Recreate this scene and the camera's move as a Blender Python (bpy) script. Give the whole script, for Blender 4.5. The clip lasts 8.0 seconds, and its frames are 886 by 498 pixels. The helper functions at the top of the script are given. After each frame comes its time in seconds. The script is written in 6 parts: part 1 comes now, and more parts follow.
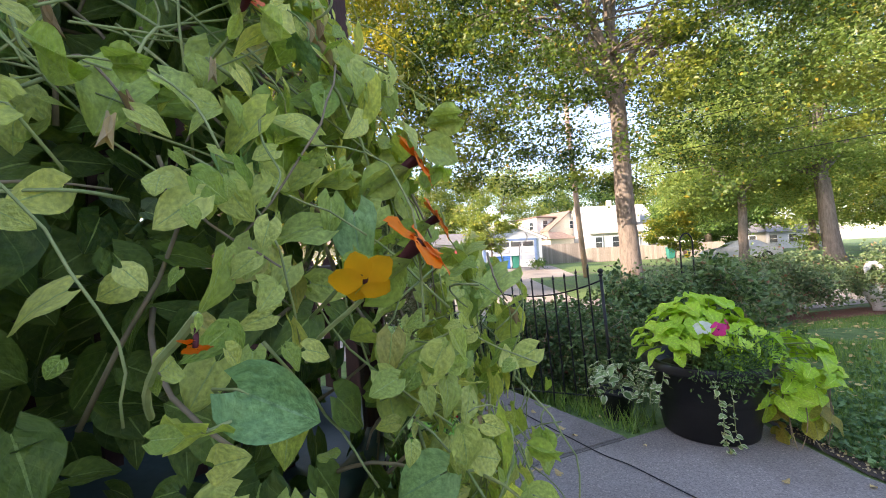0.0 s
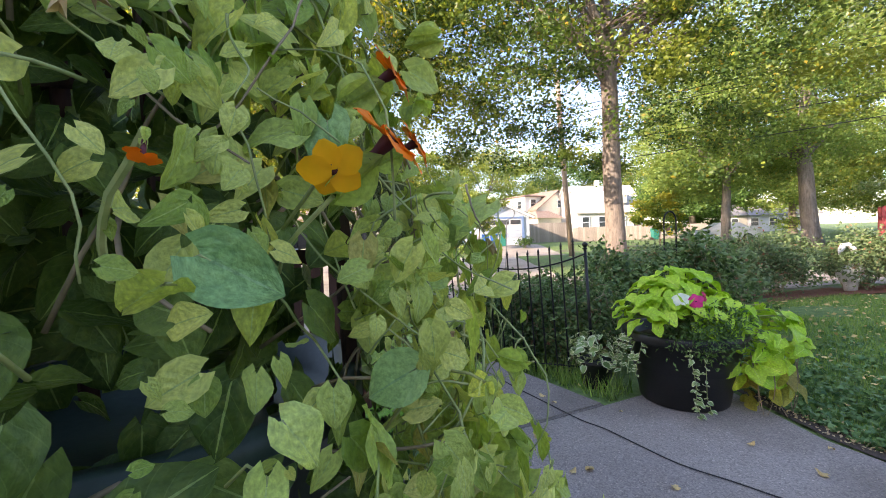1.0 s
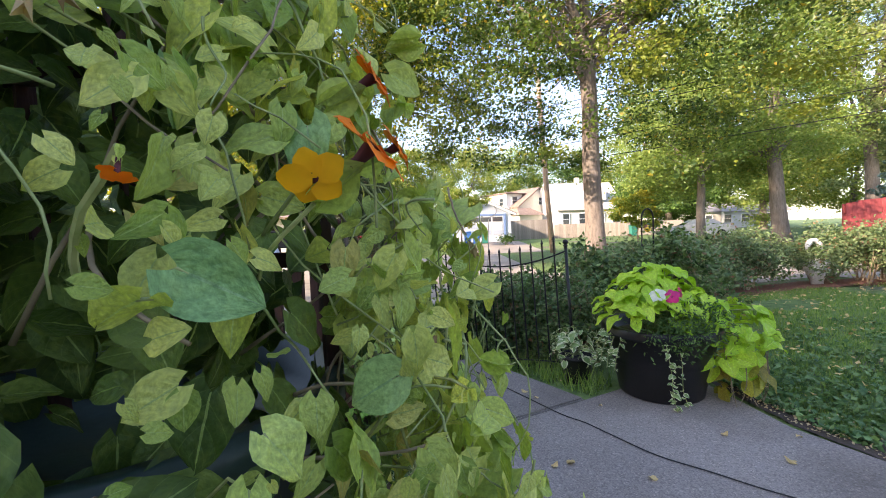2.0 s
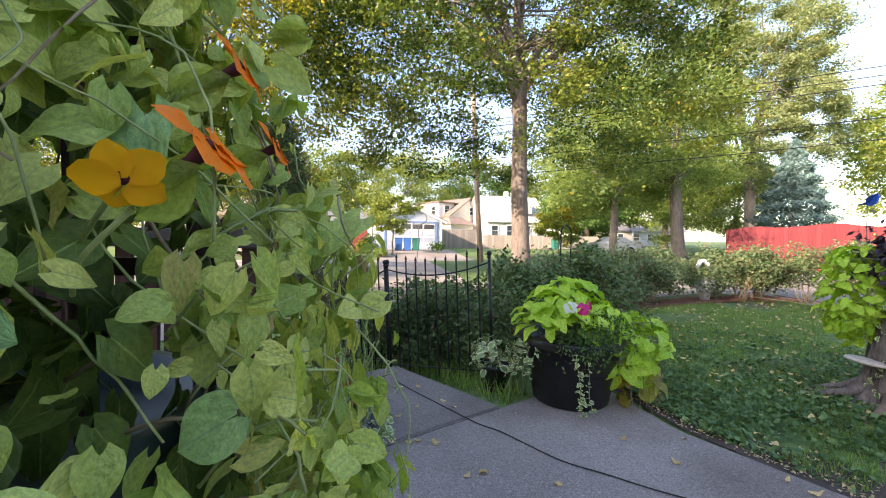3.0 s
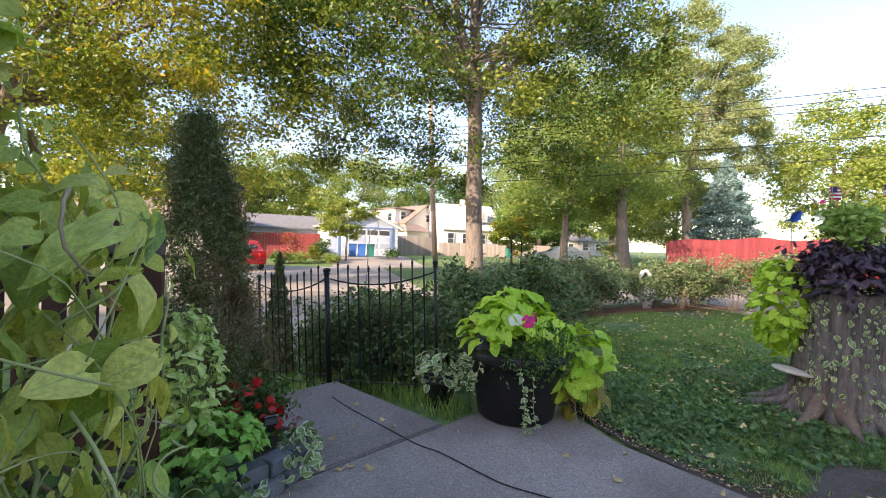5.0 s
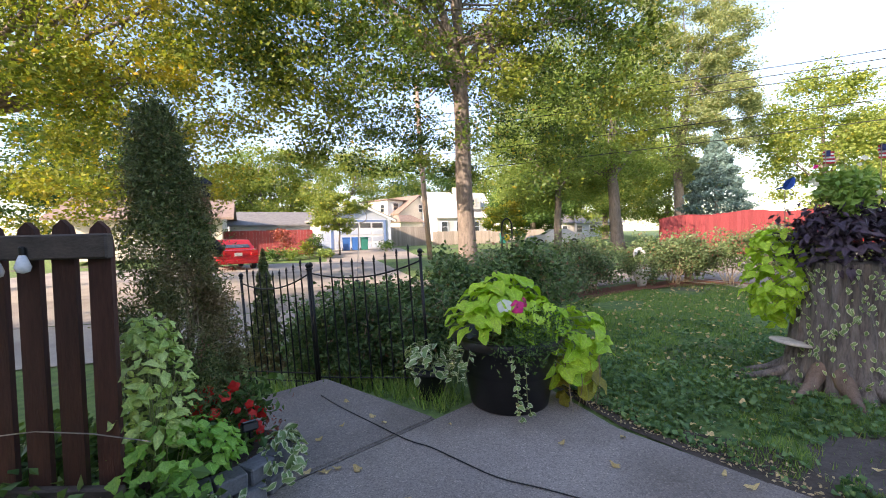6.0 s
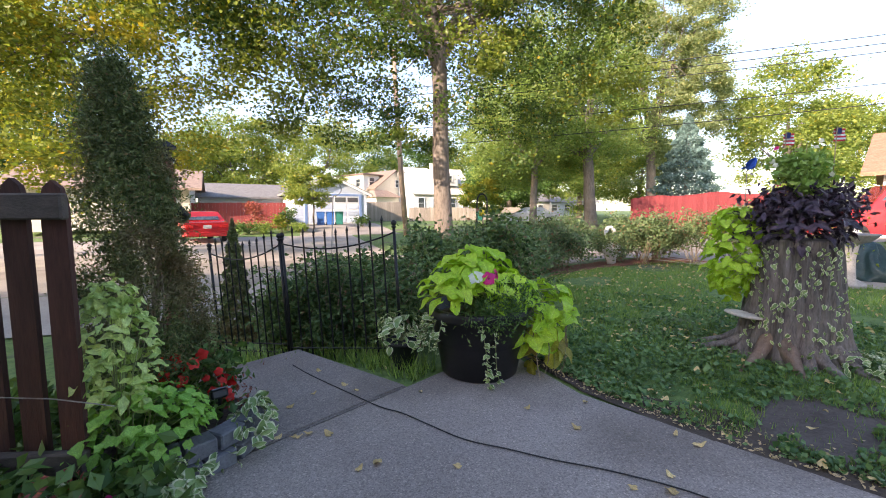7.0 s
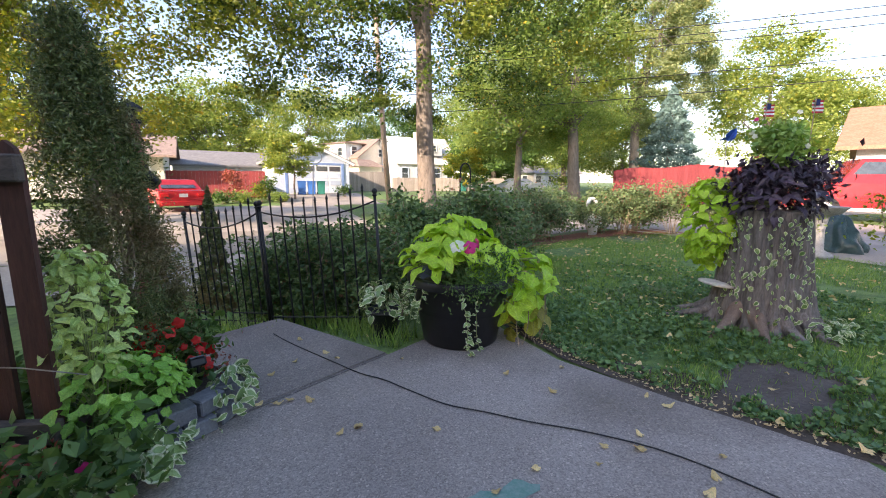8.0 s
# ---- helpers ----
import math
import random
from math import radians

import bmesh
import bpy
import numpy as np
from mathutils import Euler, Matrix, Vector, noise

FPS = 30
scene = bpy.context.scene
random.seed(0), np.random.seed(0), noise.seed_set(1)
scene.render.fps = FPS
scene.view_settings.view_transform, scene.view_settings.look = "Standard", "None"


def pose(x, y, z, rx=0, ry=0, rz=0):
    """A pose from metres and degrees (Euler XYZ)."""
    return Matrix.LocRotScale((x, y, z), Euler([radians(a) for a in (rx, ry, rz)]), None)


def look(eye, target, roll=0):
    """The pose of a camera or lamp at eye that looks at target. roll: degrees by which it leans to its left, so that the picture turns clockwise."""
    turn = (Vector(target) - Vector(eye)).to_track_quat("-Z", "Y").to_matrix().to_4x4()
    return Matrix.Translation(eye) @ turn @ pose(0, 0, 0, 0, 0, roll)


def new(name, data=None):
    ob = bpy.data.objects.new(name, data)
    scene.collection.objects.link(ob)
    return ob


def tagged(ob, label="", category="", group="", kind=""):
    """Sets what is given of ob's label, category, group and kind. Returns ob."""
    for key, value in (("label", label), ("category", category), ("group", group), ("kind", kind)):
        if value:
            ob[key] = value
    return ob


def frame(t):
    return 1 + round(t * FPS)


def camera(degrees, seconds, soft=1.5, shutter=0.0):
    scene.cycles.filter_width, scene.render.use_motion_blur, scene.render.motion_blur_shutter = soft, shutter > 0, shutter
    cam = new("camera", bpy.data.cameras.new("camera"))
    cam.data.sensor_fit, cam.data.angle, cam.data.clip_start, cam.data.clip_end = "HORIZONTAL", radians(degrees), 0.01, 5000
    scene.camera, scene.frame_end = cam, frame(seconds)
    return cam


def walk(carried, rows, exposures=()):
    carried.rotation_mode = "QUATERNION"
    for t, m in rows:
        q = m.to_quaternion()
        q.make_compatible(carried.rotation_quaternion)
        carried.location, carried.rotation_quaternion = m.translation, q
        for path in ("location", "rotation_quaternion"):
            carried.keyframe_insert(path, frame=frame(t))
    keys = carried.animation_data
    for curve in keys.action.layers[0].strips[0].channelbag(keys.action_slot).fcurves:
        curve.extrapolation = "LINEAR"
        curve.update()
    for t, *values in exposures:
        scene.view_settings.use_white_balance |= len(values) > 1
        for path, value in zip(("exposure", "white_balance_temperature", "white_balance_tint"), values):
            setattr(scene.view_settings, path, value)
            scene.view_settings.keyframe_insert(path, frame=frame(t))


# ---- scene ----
cam = camera(94.5, 8.0, soft=1.0)
PATH = [
    (0.0, look((0.861, 0.586, 1.171), (0.688, 2.578, 1.22), -2.9)),
    (0.5, look((0.864, 0.586, 1.152), (0.729, 2.582, 1.169), -2.3)),
    (1.0, look((0.869, 0.587, 1.122), (0.751, 2.583, 1.059), -1.9)),
    (1.2, look((0.866, 0.582, 1.126), (0.753, 2.577, 1.048), -1.8)),
    (2.3, look((0.875, 0.592, 1.13), (0.909, 2.59, 1.049), -1.4)),
    (2.5, look((0.887, 0.598, 1.134), (0.981, 2.594, 1.047), -0.4)),
    (3.0, look((0.911, 0.609, 1.136), (1.213, 2.585, 1.084), 0.7)),
    (3.5, look((0.924, 0.614, 1.144), (1.376, 2.562, 1.13), 1.5)),
    (4.0, look((0.923, 0.625, 1.131), (1.422, 2.561, 1.123), 2.5)),
    (4.5, look((0.942, 0.652, 1.136), (1.474, 2.58, 1.133), 2.8)),
    (5.8, look((1.129, 0.827, 1.16), (1.617, 2.766, 1.107), -1.4)),
    (6.0, look((1.128, 0.819, 1.133), (1.659, 2.746, 1.066), -1.4)),
    (6.5, look((1.142, 0.798, 1.113), (1.747, 2.7, 0.996), -0.9)),
    (7.0, look((1.142, 0.802, 1.101), (1.78, 2.689, 0.919), -0.3)),
    (7.5, look((1.159, 0.813, 1.08), (1.834, 2.675, 0.803), 0.0)),
    (8.0, look((1.162, 0.808, 1.086), (1.867, 2.651, 0.764), 0.2)),
]
walk(cam, PATH, exposures=[(0.0, 1.98, 6800, 22), (2.5, 1.92, 6800, 22), (3.5, 1.76, 6800, 22), (4.5, 1.68, 6800, 22), (6.0, 1.68, 6800, 22), (8.0, 1.78, 6800, 22)])

# ---------- light ----------
SUN_FROM = Vector((-0.80, -0.48, 0.36)).normalized()
sun = new("sun", bpy.data.lights.new("sun", "SUN"))
sun.data.energy, sun.data.angle, sun.data.color = 3.8, radians(0.6), (1.0, 0.86, 0.66)
sun.matrix_world = look(SUN_FROM * 60, (0, 0, 0))
world = bpy.data.worlds.new("sky")
scene.world = world
world.use_nodes = True
sky = world.node_tree.nodes.new("ShaderNodeTexSky")
sky.sky_type, sky.sun_disc = "NISHITA", False
sky.sun_elevation, sky.sun_rotation = math.asin(SUN_FROM.z), math.atan2(SUN_FROM.x, SUN_FROM.y)
world.node_tree.links.new(sky.outputs[0], world.node_tree.nodes["Background"].inputs[0])
world.node_tree.nodes["Background"].inputs[1].default_value = 0.15
rnd = random.Random(7)
rng = np.random.default_rng(11)


# ---------- materials ----------
def nodes_of(name):
    m = bpy.data.materials.new(name)
    m.use_nodes = True
    nt = m.node_tree
    return m, nt, nt.nodes["Principled BSDF"]


def link(nt, a, b):
    nt.links.new(a, b)


def noise_tex(nt, scale, detail=4.0, coords="Object", rough=0.6):
    tc = nt.nodes.new("ShaderNodeTexCoord")
    n = nt.nodes.new("ShaderNodeTexNoise")
    n.inputs["Scale"].default_value, n.inputs["Detail"].default_value, n.inputs["Roughness"].default_value = scale, detail, rough
    link(nt, tc.outputs[coords], n.inputs["Vector"])
    return n.outputs["Fac"]


def ramp(nt, fac, *stops):
    r = nt.nodes.new("ShaderNodeValToRGB")
    while len(r.color_ramp.elements) < len(stops):
        r.color_ramp.elements.new(0.5)
    for e, (p, c) in zip(r.color_ramp.elements, stops):
        e.position, e.color = p, (*c, 1) if len(c) == 3 else c
    link(nt, fac, r.inputs[0])
    return r.outputs[0]


def blend(nt, fac, a, b, kind="MIX"):
    m = nt.nodes.new("ShaderNodeMix")
    m.data_type, m.blend_type = "RGBA", kind
    for i, v in ((0, fac), (6, a), (7, b)):
        if isinstance(v, (int, float)):
            m.inputs[i].default_value = v
        elif isinstance(v, tuple):
            m.inputs[i].default_value = (*v, 1)
        else:
            link(nt, v, m.inputs[i])
    return m.outputs[2]


def bump(nt, fac, strength, dist, shader):
    b = nt.nodes.new("ShaderNodeBump")
    b.inputs["Strength"].default_value, b.inputs["Distance"].default_value = strength, dist
    link(nt, fac, b.inputs["Height"])
    link(nt, b.outputs[0], shader.inputs["Normal"])


def surface(name, c1, c2, scale=6.0, rough=0.7, metal=0.0, grain=60.0, depth=0.002, c3=None, scale3=1.0, stretch=None, spec=0.4, speck=0.35, pebbles=False):
    """A two-scale surface: colour wanders between c1 and c2, fine grain gives relief."""
    m, nt, p = nodes_of(name)
    big = noise_tex(nt, scale)
    fine = noise_tex(nt, grain, 6.0)
    if stretch:
        for node in nt.nodes:
            if node.bl_idname == "ShaderNodeTexNoise":
                tc = node.inputs["Vector"].links[0].from_socket
                mp = nt.nodes.new("ShaderNodeMapping")
                mp.inputs["Scale"].default_value = stretch
                link(nt, tc, mp.inputs[0])
                link(nt, mp.outputs[0], node.inputs["Vector"])
    col = ramp(nt, big, (0.32, c1), (0.68, c2))
    col = blend(nt, speck, col, ramp(nt, fine, (0.3, tuple(v * 0.6 for v in c1)), (0.7, tuple(min(1, v * 1.25) for v in c2))))
    if c3:
        col = blend(nt, ramp(nt, noise_tex(nt, scale3, 3.0), (0.5, (0, 0, 0)), (0.68, (1, 1, 1))), col, c3)
    if pebbles:
        tc, vo = nt.nodes.new("ShaderNodeTexCoord"), nt.nodes.new("ShaderNodeTexVoronoi")
        vo.inputs["Scale"].default_value = 150.0
        link(nt, tc.outputs["Object"], vo.inputs["Vector"])
        sp = nt.nodes.new("ShaderNodeSeparateColor")
        link(nt, vo.outputs["Color"], sp.inputs[0])
        col = blend(nt, 1.0, col, ramp(nt, sp.outputs[0], (0.0, (0.68, 0.67, 0.66)), (0.5, (0.98, 0.97, 0.96)), (0.9, (1.06, 1.04, 1.02)), (1.0, (1.5, 1.43, 1.36))), "MULTIPLY")
    oi = nt.nodes.new("ShaderNodeObjectInfo")
    v = ramp(nt, oi.outputs["Random"], (0, (0.82, 0.82, 0.82)), (1, (1.12, 1.12, 1.12)))
    col = blend(nt, 1.0, col, v, "MULTIPLY")
    link(nt, col, p.inputs["Base Color"])
    p.inputs["Roughness"].default_value, p.inputs["Metallic"].default_value = rough, metal
    p.inputs["Specular IOR Level"].default_value = spec
    bump(nt, fine, 0.6, depth, p)
    return m


def leaf_mat(name, dark, light, vein=None, edge=None, old=None, glow=0.35, rough=0.42, island=False, patch=0.0, bright=None):
    """A leaf: two greens by random, midrib and side veins along its own length, light passing through."""
    m, nt, p = nodes_of(name)
    if island:
        g = nt.nodes.new("ShaderNodeNewGeometry")
        r = g.outputs["Random Per Island"]
    else:
        r = nt.nodes.new("ShaderNodeObjectInfo").outputs["Random"]
    mid = tuple((a + b) / 2 for a, b in zip(dark, light))
    stops = [(0.0, dark), (0.5, mid), (0.93 if old else 1.0, light)]
    if old:
        stops.append((1.0, old))
    col = ramp(nt, r, *stops)
    if patch:
        col = blend(nt, ramp(nt, noise_tex(nt, patch, 2.0), (0.5, (0, 0, 0)), (0.66, (1, 1, 1))), col, bright)
    if vein or edge:
        uv = nt.nodes.new("ShaderNodeUVMap")
        sep = nt.nodes.new("ShaderNodeSeparateXYZ")
        link(nt, uv.outputs[0], sep.inputs[0])

        def op(kind, a, b=None):
            n = nt.nodes.new("ShaderNodeMath")
            n.operation = kind
            for i, v in enumerate((a, b)):
                if v is None:
                    continue
                if isinstance(v, (int, float)):
                    n.inputs[i].default_value = v
                else:
                    link(nt, v, n.inputs[i])
            return n.outputs[0]
        ax = op("ABSOLUTE", op("SUBTRACT", sep.outputs[0], 0.5))
        if edge:
            wob = op("MULTIPLY", noise_tex(nt, 60.0, 2.0), 0.25)
            rim = op("GREATER_THAN", op("ADD", ax, wob), 0.46)
            col = blend(nt, rim, col, edge)
        if vein:
            side = op("ABSOLUTE", op("SUBTRACT", op("FRACT", op("MULTIPLY", op("SUBTRACT", sep.outputs[1], op("MULTIPLY", ax, 0.9)), 4.0)), 0.5))
            v1 = op("LESS_THAN", ax, 0.022)
            v2 = op("MULTIPLY", op("LESS_THAN", side, 0.03), 0.18)
            col = blend(nt, op("MAXIMUM", v1, v2), col, vein)
    blot = ramp(nt, noise_tex(nt, 14.0 if not island else 2.0, 5.0), (0.3, (0.72, 0.74, 0.7)), (0.7, (1.15, 1.12, 1.1)))
    col = blend(nt, 1.0, col, blot, "MULTIPLY")
    if vein:
        shift = nt.nodes.new("ShaderNodeCombineXYZ")
        link(nt, op("MULTIPLY", r, 37.0), shift.inputs[2])
        place = nt.nodes.new("ShaderNodeVectorMath")
        link(nt, uv.outputs[0], place.inputs[0])
        link(nt, shift.outputs[0], place.inputs[1])
        fields = []
        for scale, detail in ((3.0, 3.0), (9.0, 5.0)):
            n = nt.nodes.new("ShaderNodeTexNoise")
            n.inputs["Scale"].default_value, n.inputs["Detail"].default_value = scale, detail
            link(nt, place.outputs[0], n.inputs["Vector"])
            fields.append(n.outputs["Fac"])
        col = blend(nt, ramp(nt, fields[0], (0.52, (0, 0, 0)), (0.8, (0.28, 0.28, 0.28))), col, tuple(min(1.0, v * k) for v, k in zip(vein, (1.05, 0.85, 0.5))))
        col = blend(nt, 1.0, col, ramp(nt, fields[1], (0.3, (0.80, 0.83, 0.78)), (0.7, (1.30, 1.26, 1.2))), "MULTIPLY")
        bump(nt, op("ADD", op("MULTIPLY", side, 0.5), fields[1]), 0.55, 0.004, p)
    link(nt, col, p.inputs["Base Color"])
    p.inputs["Roughness"].default_value = rough
    p.inputs["Specular IOR Level"].default_value = 0.35
    tr = nt.nodes.new("ShaderNodeBsdfTranslucent")
    link(nt, blend(nt, 1.0, col, (1.5, 1.45, 0.7), "MULTIPLY"), tr.inputs[0])
    mx = nt.nodes.new("ShaderNodeMixShader")
    mx.inputs[0].default_value = glow
    link(nt, p.outputs[0], mx.inputs[1])
    link(nt, tr.outputs[0], mx.inputs[2])
    link(nt, mx.outputs[0], nt.nodes["Material Output"].inputs[0])
    return m


M = {}
M["vine"] = leaf_mat("vine_leaf", (0.28, 0.41, 0.085), (0.63, 0.67, 0.18), vein=(0.44, 0.56, 0.22), old=(0.44, 0.40, 0.13))
M["vine_pale"] = leaf_mat("vine_leaf_pale", (0.34, 0.47, 0.11), (0.50, 0.60, 0.20), vein=(0.40, 0.52, 0.20))
M["vine_cool"] = leaf_mat("vine_leaf_cool", (0.19, 0.36, 0.15), (0.30, 0.47, 0.20), vein=(0.22, 0.38, 0.2), glow=0.2)
# inner leaves dark, outer ones light: shade within the vine is in the colour
M["vine_shaded"] = leaf_mat("vine_shaded_leaf", (0.04, 0.09, 0.02), (0.16, 0.25, 0.055), vein=(0.29, 0.41, 0.14), island=True, glow=0.25)
M["vine_outer"] = leaf_mat("vine_outer_leaf", (0.24, 0.37, 0.075), (0.66, 0.69, 0.22), vein=(0.38, 0.50, 0.19), island=True, glow=0.3, old=(0.44, 0.38, 0.14))
M["dry"] = leaf_mat("dry_leaf", (0.34, 0.23, 0.12), (0.62, 0.48, 0.30), glow=0.2, rough=0.8)
M["tan"] = leaf_mat("tan_fallen_leaf", (0.50, 0.36, 0.17), (0.80, 0.62, 0.33), vein=(0.6, 0.45, 0.25), glow=0.1, rough=0.8)
M["orange"] = leaf_mat("orange_petal", (0.88, 0.17, 0.001), (0.95, 0.22, 0.003), glow=0.15)
M["coral"] = leaf_mat("coral_petal", (0.70, 0.10, 0.02), (0.80, 0.16, 0.04), glow=0.15)
M["yellow"] = leaf_mat("yellow_petal", (0.90, 0.42, 0.005), (0.95, 0.48, 0.01), glow=0.15)
M["throat"] = surface("maroon_throat", (0.06, 0.008, 0.012), (0.10, 0.015, 0.02), 30)
M["lime"] = leaf_mat("lime_leaf", (0.30, 0.52, 0.03), (0.48, 0.68, 0.07), vein=(0.50, 0.66, 0.14), glow=0.3)
M["lime_old"] = leaf_mat("withered_leaf", (0.22, 0.17, 0.06), (0.40, 0.42, 0.08), vein=(0.3, 0.3, 0.1))
M["purple"] = leaf_mat("purple_leaf", (0.028, 0.020, 0.038), (0.085, 0.058, 0.095), vein=(0.10, 0.07, 0.11), glow=0.08, rough=0.35)
M["ivy"] = leaf_mat("variegated_leaf", (0.15, 0.26, 0.09), (0.30, 0.42, 0.17), edge=(0.62, 0.66, 0.46), glow=0.2)
M["mint"] = leaf_mat("soft_green_leaf", (0.30, 0.46, 0.14), (0.54, 0.66, 0.28), vein=(0.50, 0.62, 0.28), glow=0.25)
M["columbine"] = leaf_mat("lobed_leaf", (0.17, 0.40, 0.065), (0.31, 0.56, 0.13), vein=(0.30, 0.52, 0.15), glow=0.3)
M["bedding"] = leaf_mat("bedding_leaf", (0.16, 0.30, 0.06), (0.36, 0.50, 0.13), island=True, glow=0.3)
M["green"] = leaf_mat("garden_leaf", (0.04, 0.10, 0.025), (0.13, 0.23, 0.06), island=True, glow=0.25)
M["shrub"] = leaf_mat("shrub_leaf", (0.035, 0.085, 0.028), (0.18, 0.28, 0.10), island=True, glow=0.2, old=(0.24, 0.12, 0.07))
M["rose"] = leaf_mat("rose_leaf", (0.06, 0.11, 0.045), (0.20, 0.27, 0.12), island=True, glow=0.2, old=(0.30, 0.13, 0.09))
M["needle"] = leaf_mat("arborvitae_spray", (0.045, 0.078, 0.023), (0.19, 0.235, 0.085), island=True, glow=0.15, old=(0.26, 0.17, 0.085), patch=2.2, bright=(0.20, 0.15, 0.075))
M["bluespruce"] = leaf_mat("blue_spruce_needle", (0.09, 0.16, 0.15), (0.20, 0.31, 0.30), island=True, glow=0.1)
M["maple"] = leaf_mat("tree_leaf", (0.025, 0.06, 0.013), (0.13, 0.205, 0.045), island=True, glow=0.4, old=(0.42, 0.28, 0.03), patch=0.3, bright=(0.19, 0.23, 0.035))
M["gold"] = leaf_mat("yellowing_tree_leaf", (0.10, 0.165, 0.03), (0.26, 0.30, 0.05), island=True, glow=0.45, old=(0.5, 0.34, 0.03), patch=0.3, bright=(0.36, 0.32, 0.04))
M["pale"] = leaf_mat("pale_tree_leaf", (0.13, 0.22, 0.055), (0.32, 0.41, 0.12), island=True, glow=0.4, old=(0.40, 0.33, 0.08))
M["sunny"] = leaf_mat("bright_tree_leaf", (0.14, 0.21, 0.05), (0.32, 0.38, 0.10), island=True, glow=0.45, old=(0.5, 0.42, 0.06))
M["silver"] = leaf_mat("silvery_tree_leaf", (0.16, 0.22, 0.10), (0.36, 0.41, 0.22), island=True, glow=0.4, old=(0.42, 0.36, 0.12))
M["redleaf"] = leaf_mat("red_leaf", (0.22, 0.05, 0.045), (0.38, 0.12, 0.09), island=True, glow=0.3)
M["red"] = leaf_mat("red_petal", (0.60, 0.015, 0.012), (0.80, 0.04, 0.03), glow=0.2)
M["magenta"] = leaf_mat("magenta_petal", (0.62, 0.015, 0.17), (0.78, 0.04, 0.28), glow=0.25)
M["whitepetal"] = leaf_mat("white_petal", (0.70, 0.72, 0.66), (0.8, 0.8, 0.76), glow=0.3)
M["grass"] = leaf_mat("grass_blade", (0.09, 0.20, 0.04), (0.30, 0.43, 0.11), island=True, glow=0.3, old=(0.36, 0.32, 0.12))
M["clover"] = leaf_mat("creeping_leaf", (0.05, 0.13, 0.045), (0.19, 0.32, 0.12), island=True, glow=0.2)
M["stem"] = surface("green_stem", (0.22, 0.30, 0.09), (0.40, 0.42, 0.19), 20)
M["twig"] = surface("dry_twig", (0.22, 0.16, 0.10), (0.38, 0.30, 0.20), 20)
M["bark"] = surface("tree_bark", (0.10, 0.08, 0.068), (0.27, 0.225, 0.19), 5, 0.9, grain=22, depth=0.03, stretch=(2.5, 2.5, 0.5))
M["stumpbark"] = surface("weathered_bark", (0.075, 0.058, 0.048), (0.30, 0.26, 0.235), 9, 0.9, grain=40, depth=0.012, stretch=(3, 3, 0.4))
M["stumpwood"] = surface("bare_wood", (0.13, 0.085, 0.06), (0.27, 0.195, 0.15), 9, 0.85, grain=50, depth=0.008, stretch=(3, 3, 0.5))
M["concrete"] = surface("patio_concrete", (0.225, 0.192, 0.172), (0.345, 0.302, 0.274), 1.6, 0.85, grain=130, depth=0.0025, c3=(0.185, 0.157, 0.136), scale3=0.7, speck=0.45, pebbles=True)
M["road"] = surface("dusty_road", (0.30, 0.26, 0.22), (0.44, 0.38, 0.33), 0.35, 0.9, grain=30, depth=0.004, c3=(0.24, 0.21, 0.19), scale3=0.5)
M["soil"] = surface("garden_soil", (0.06, 0.045, 0.035), (0.13, 0.10, 0.08), 5, 0.95, grain=60, depth=0.02)
M["mud"] = surface("trodden_earth", (0.075, 0.06, 0.05), (0.155, 0.128, 0.112), 5, 0.95, grain=50, depth=0.012)
M["mulch"] = surface("red_mulch", (0.16, 0.06, 0.035), (0.28, 0.13, 0.08), 12, 0.95, grain=45, depth=0.02)
M["iron"] = surface("black_iron", (0.006, 0.006, 0.007), (0.016, 0.016, 0.017), 20, 0.42, 0.2, grain=140, depth=0.0006)
M["plastic"] = surface("black_plastic", (0.008, 0.008, 0.009), (0.016, 0.016, 0.017), 8, 0.45, grain=90, depth=0.0006)
M["darkgreen"] = surface("dark_green_plastic", (0.018, 0.04, 0.035), (0.03, 0.055, 0.05), 8, 0.4, grain=90, depth=0.0005)
M["picket"] = surface("stained_picket", (0.035, 0.014, 0.011), (0.075, 0.030, 0.023), 7, 0.75, grain=40, depth=0.003, stretch=(4, 4, 0.5))
M["rail"] = surface("weathered_rail", (0.05, 0.04, 0.035), (0.11, 0.09, 0.075), 8, 0.8, grain=50, depth=0.003, stretch=(0.5, 4, 4))
M["redpost"] = surface("red_stained_post", (0.22, 0.075, 0.06), (0.36, 0.15, 0.12), 9, 0.75, grain=40, depth=0.003, stretch=(4, 4, 0.5))
M["paver"] = surface("grey_block", (0.12, 0.125, 0.14), (0.22, 0.225, 0.24), 14, 0.9, grain=80, depth=0.004)
M["redfence"] = surface("red_painted_plank", (0.20, 0.028, 0.032), (0.29, 0.055, 0.058), 4, 0.7, grain=50, depth=0.003, stretch=(4, 4, 0.5))
M["greyfence"] = surface("grey_weathered_plank", (0.30, 0.25, 0.22), (0.44, 0.39, 0.35), 4, 0.85, grain=40, depth=0.004, stretch=(4, 4, 0.5))
M["whiteside"] = surface("white_siding", (0.56, 0.58, 0.61), (0.66, 0.67, 0.69), 1.5, 0.6, grain=20, depth=0.002)
# this pale blue also paints the shade on the white garage's front
M["blueside"] = surface("pale_blue_siding", (0.50, 0.57, 0.68), (0.60, 0.67, 0.78), 1.5, 0.6, grain=20, depth=0.002)
M["bluetrim"] = surface("blue_trim", (0.14, 0.22, 0.42), (0.20, 0.30, 0.52), 3, 0.5)
M["cream"] = surface("cream_stucco", (0.66, 0.61, 0.52), (0.76, 0.71, 0.62), 2, 0.85, grain=30, depth=0.004)
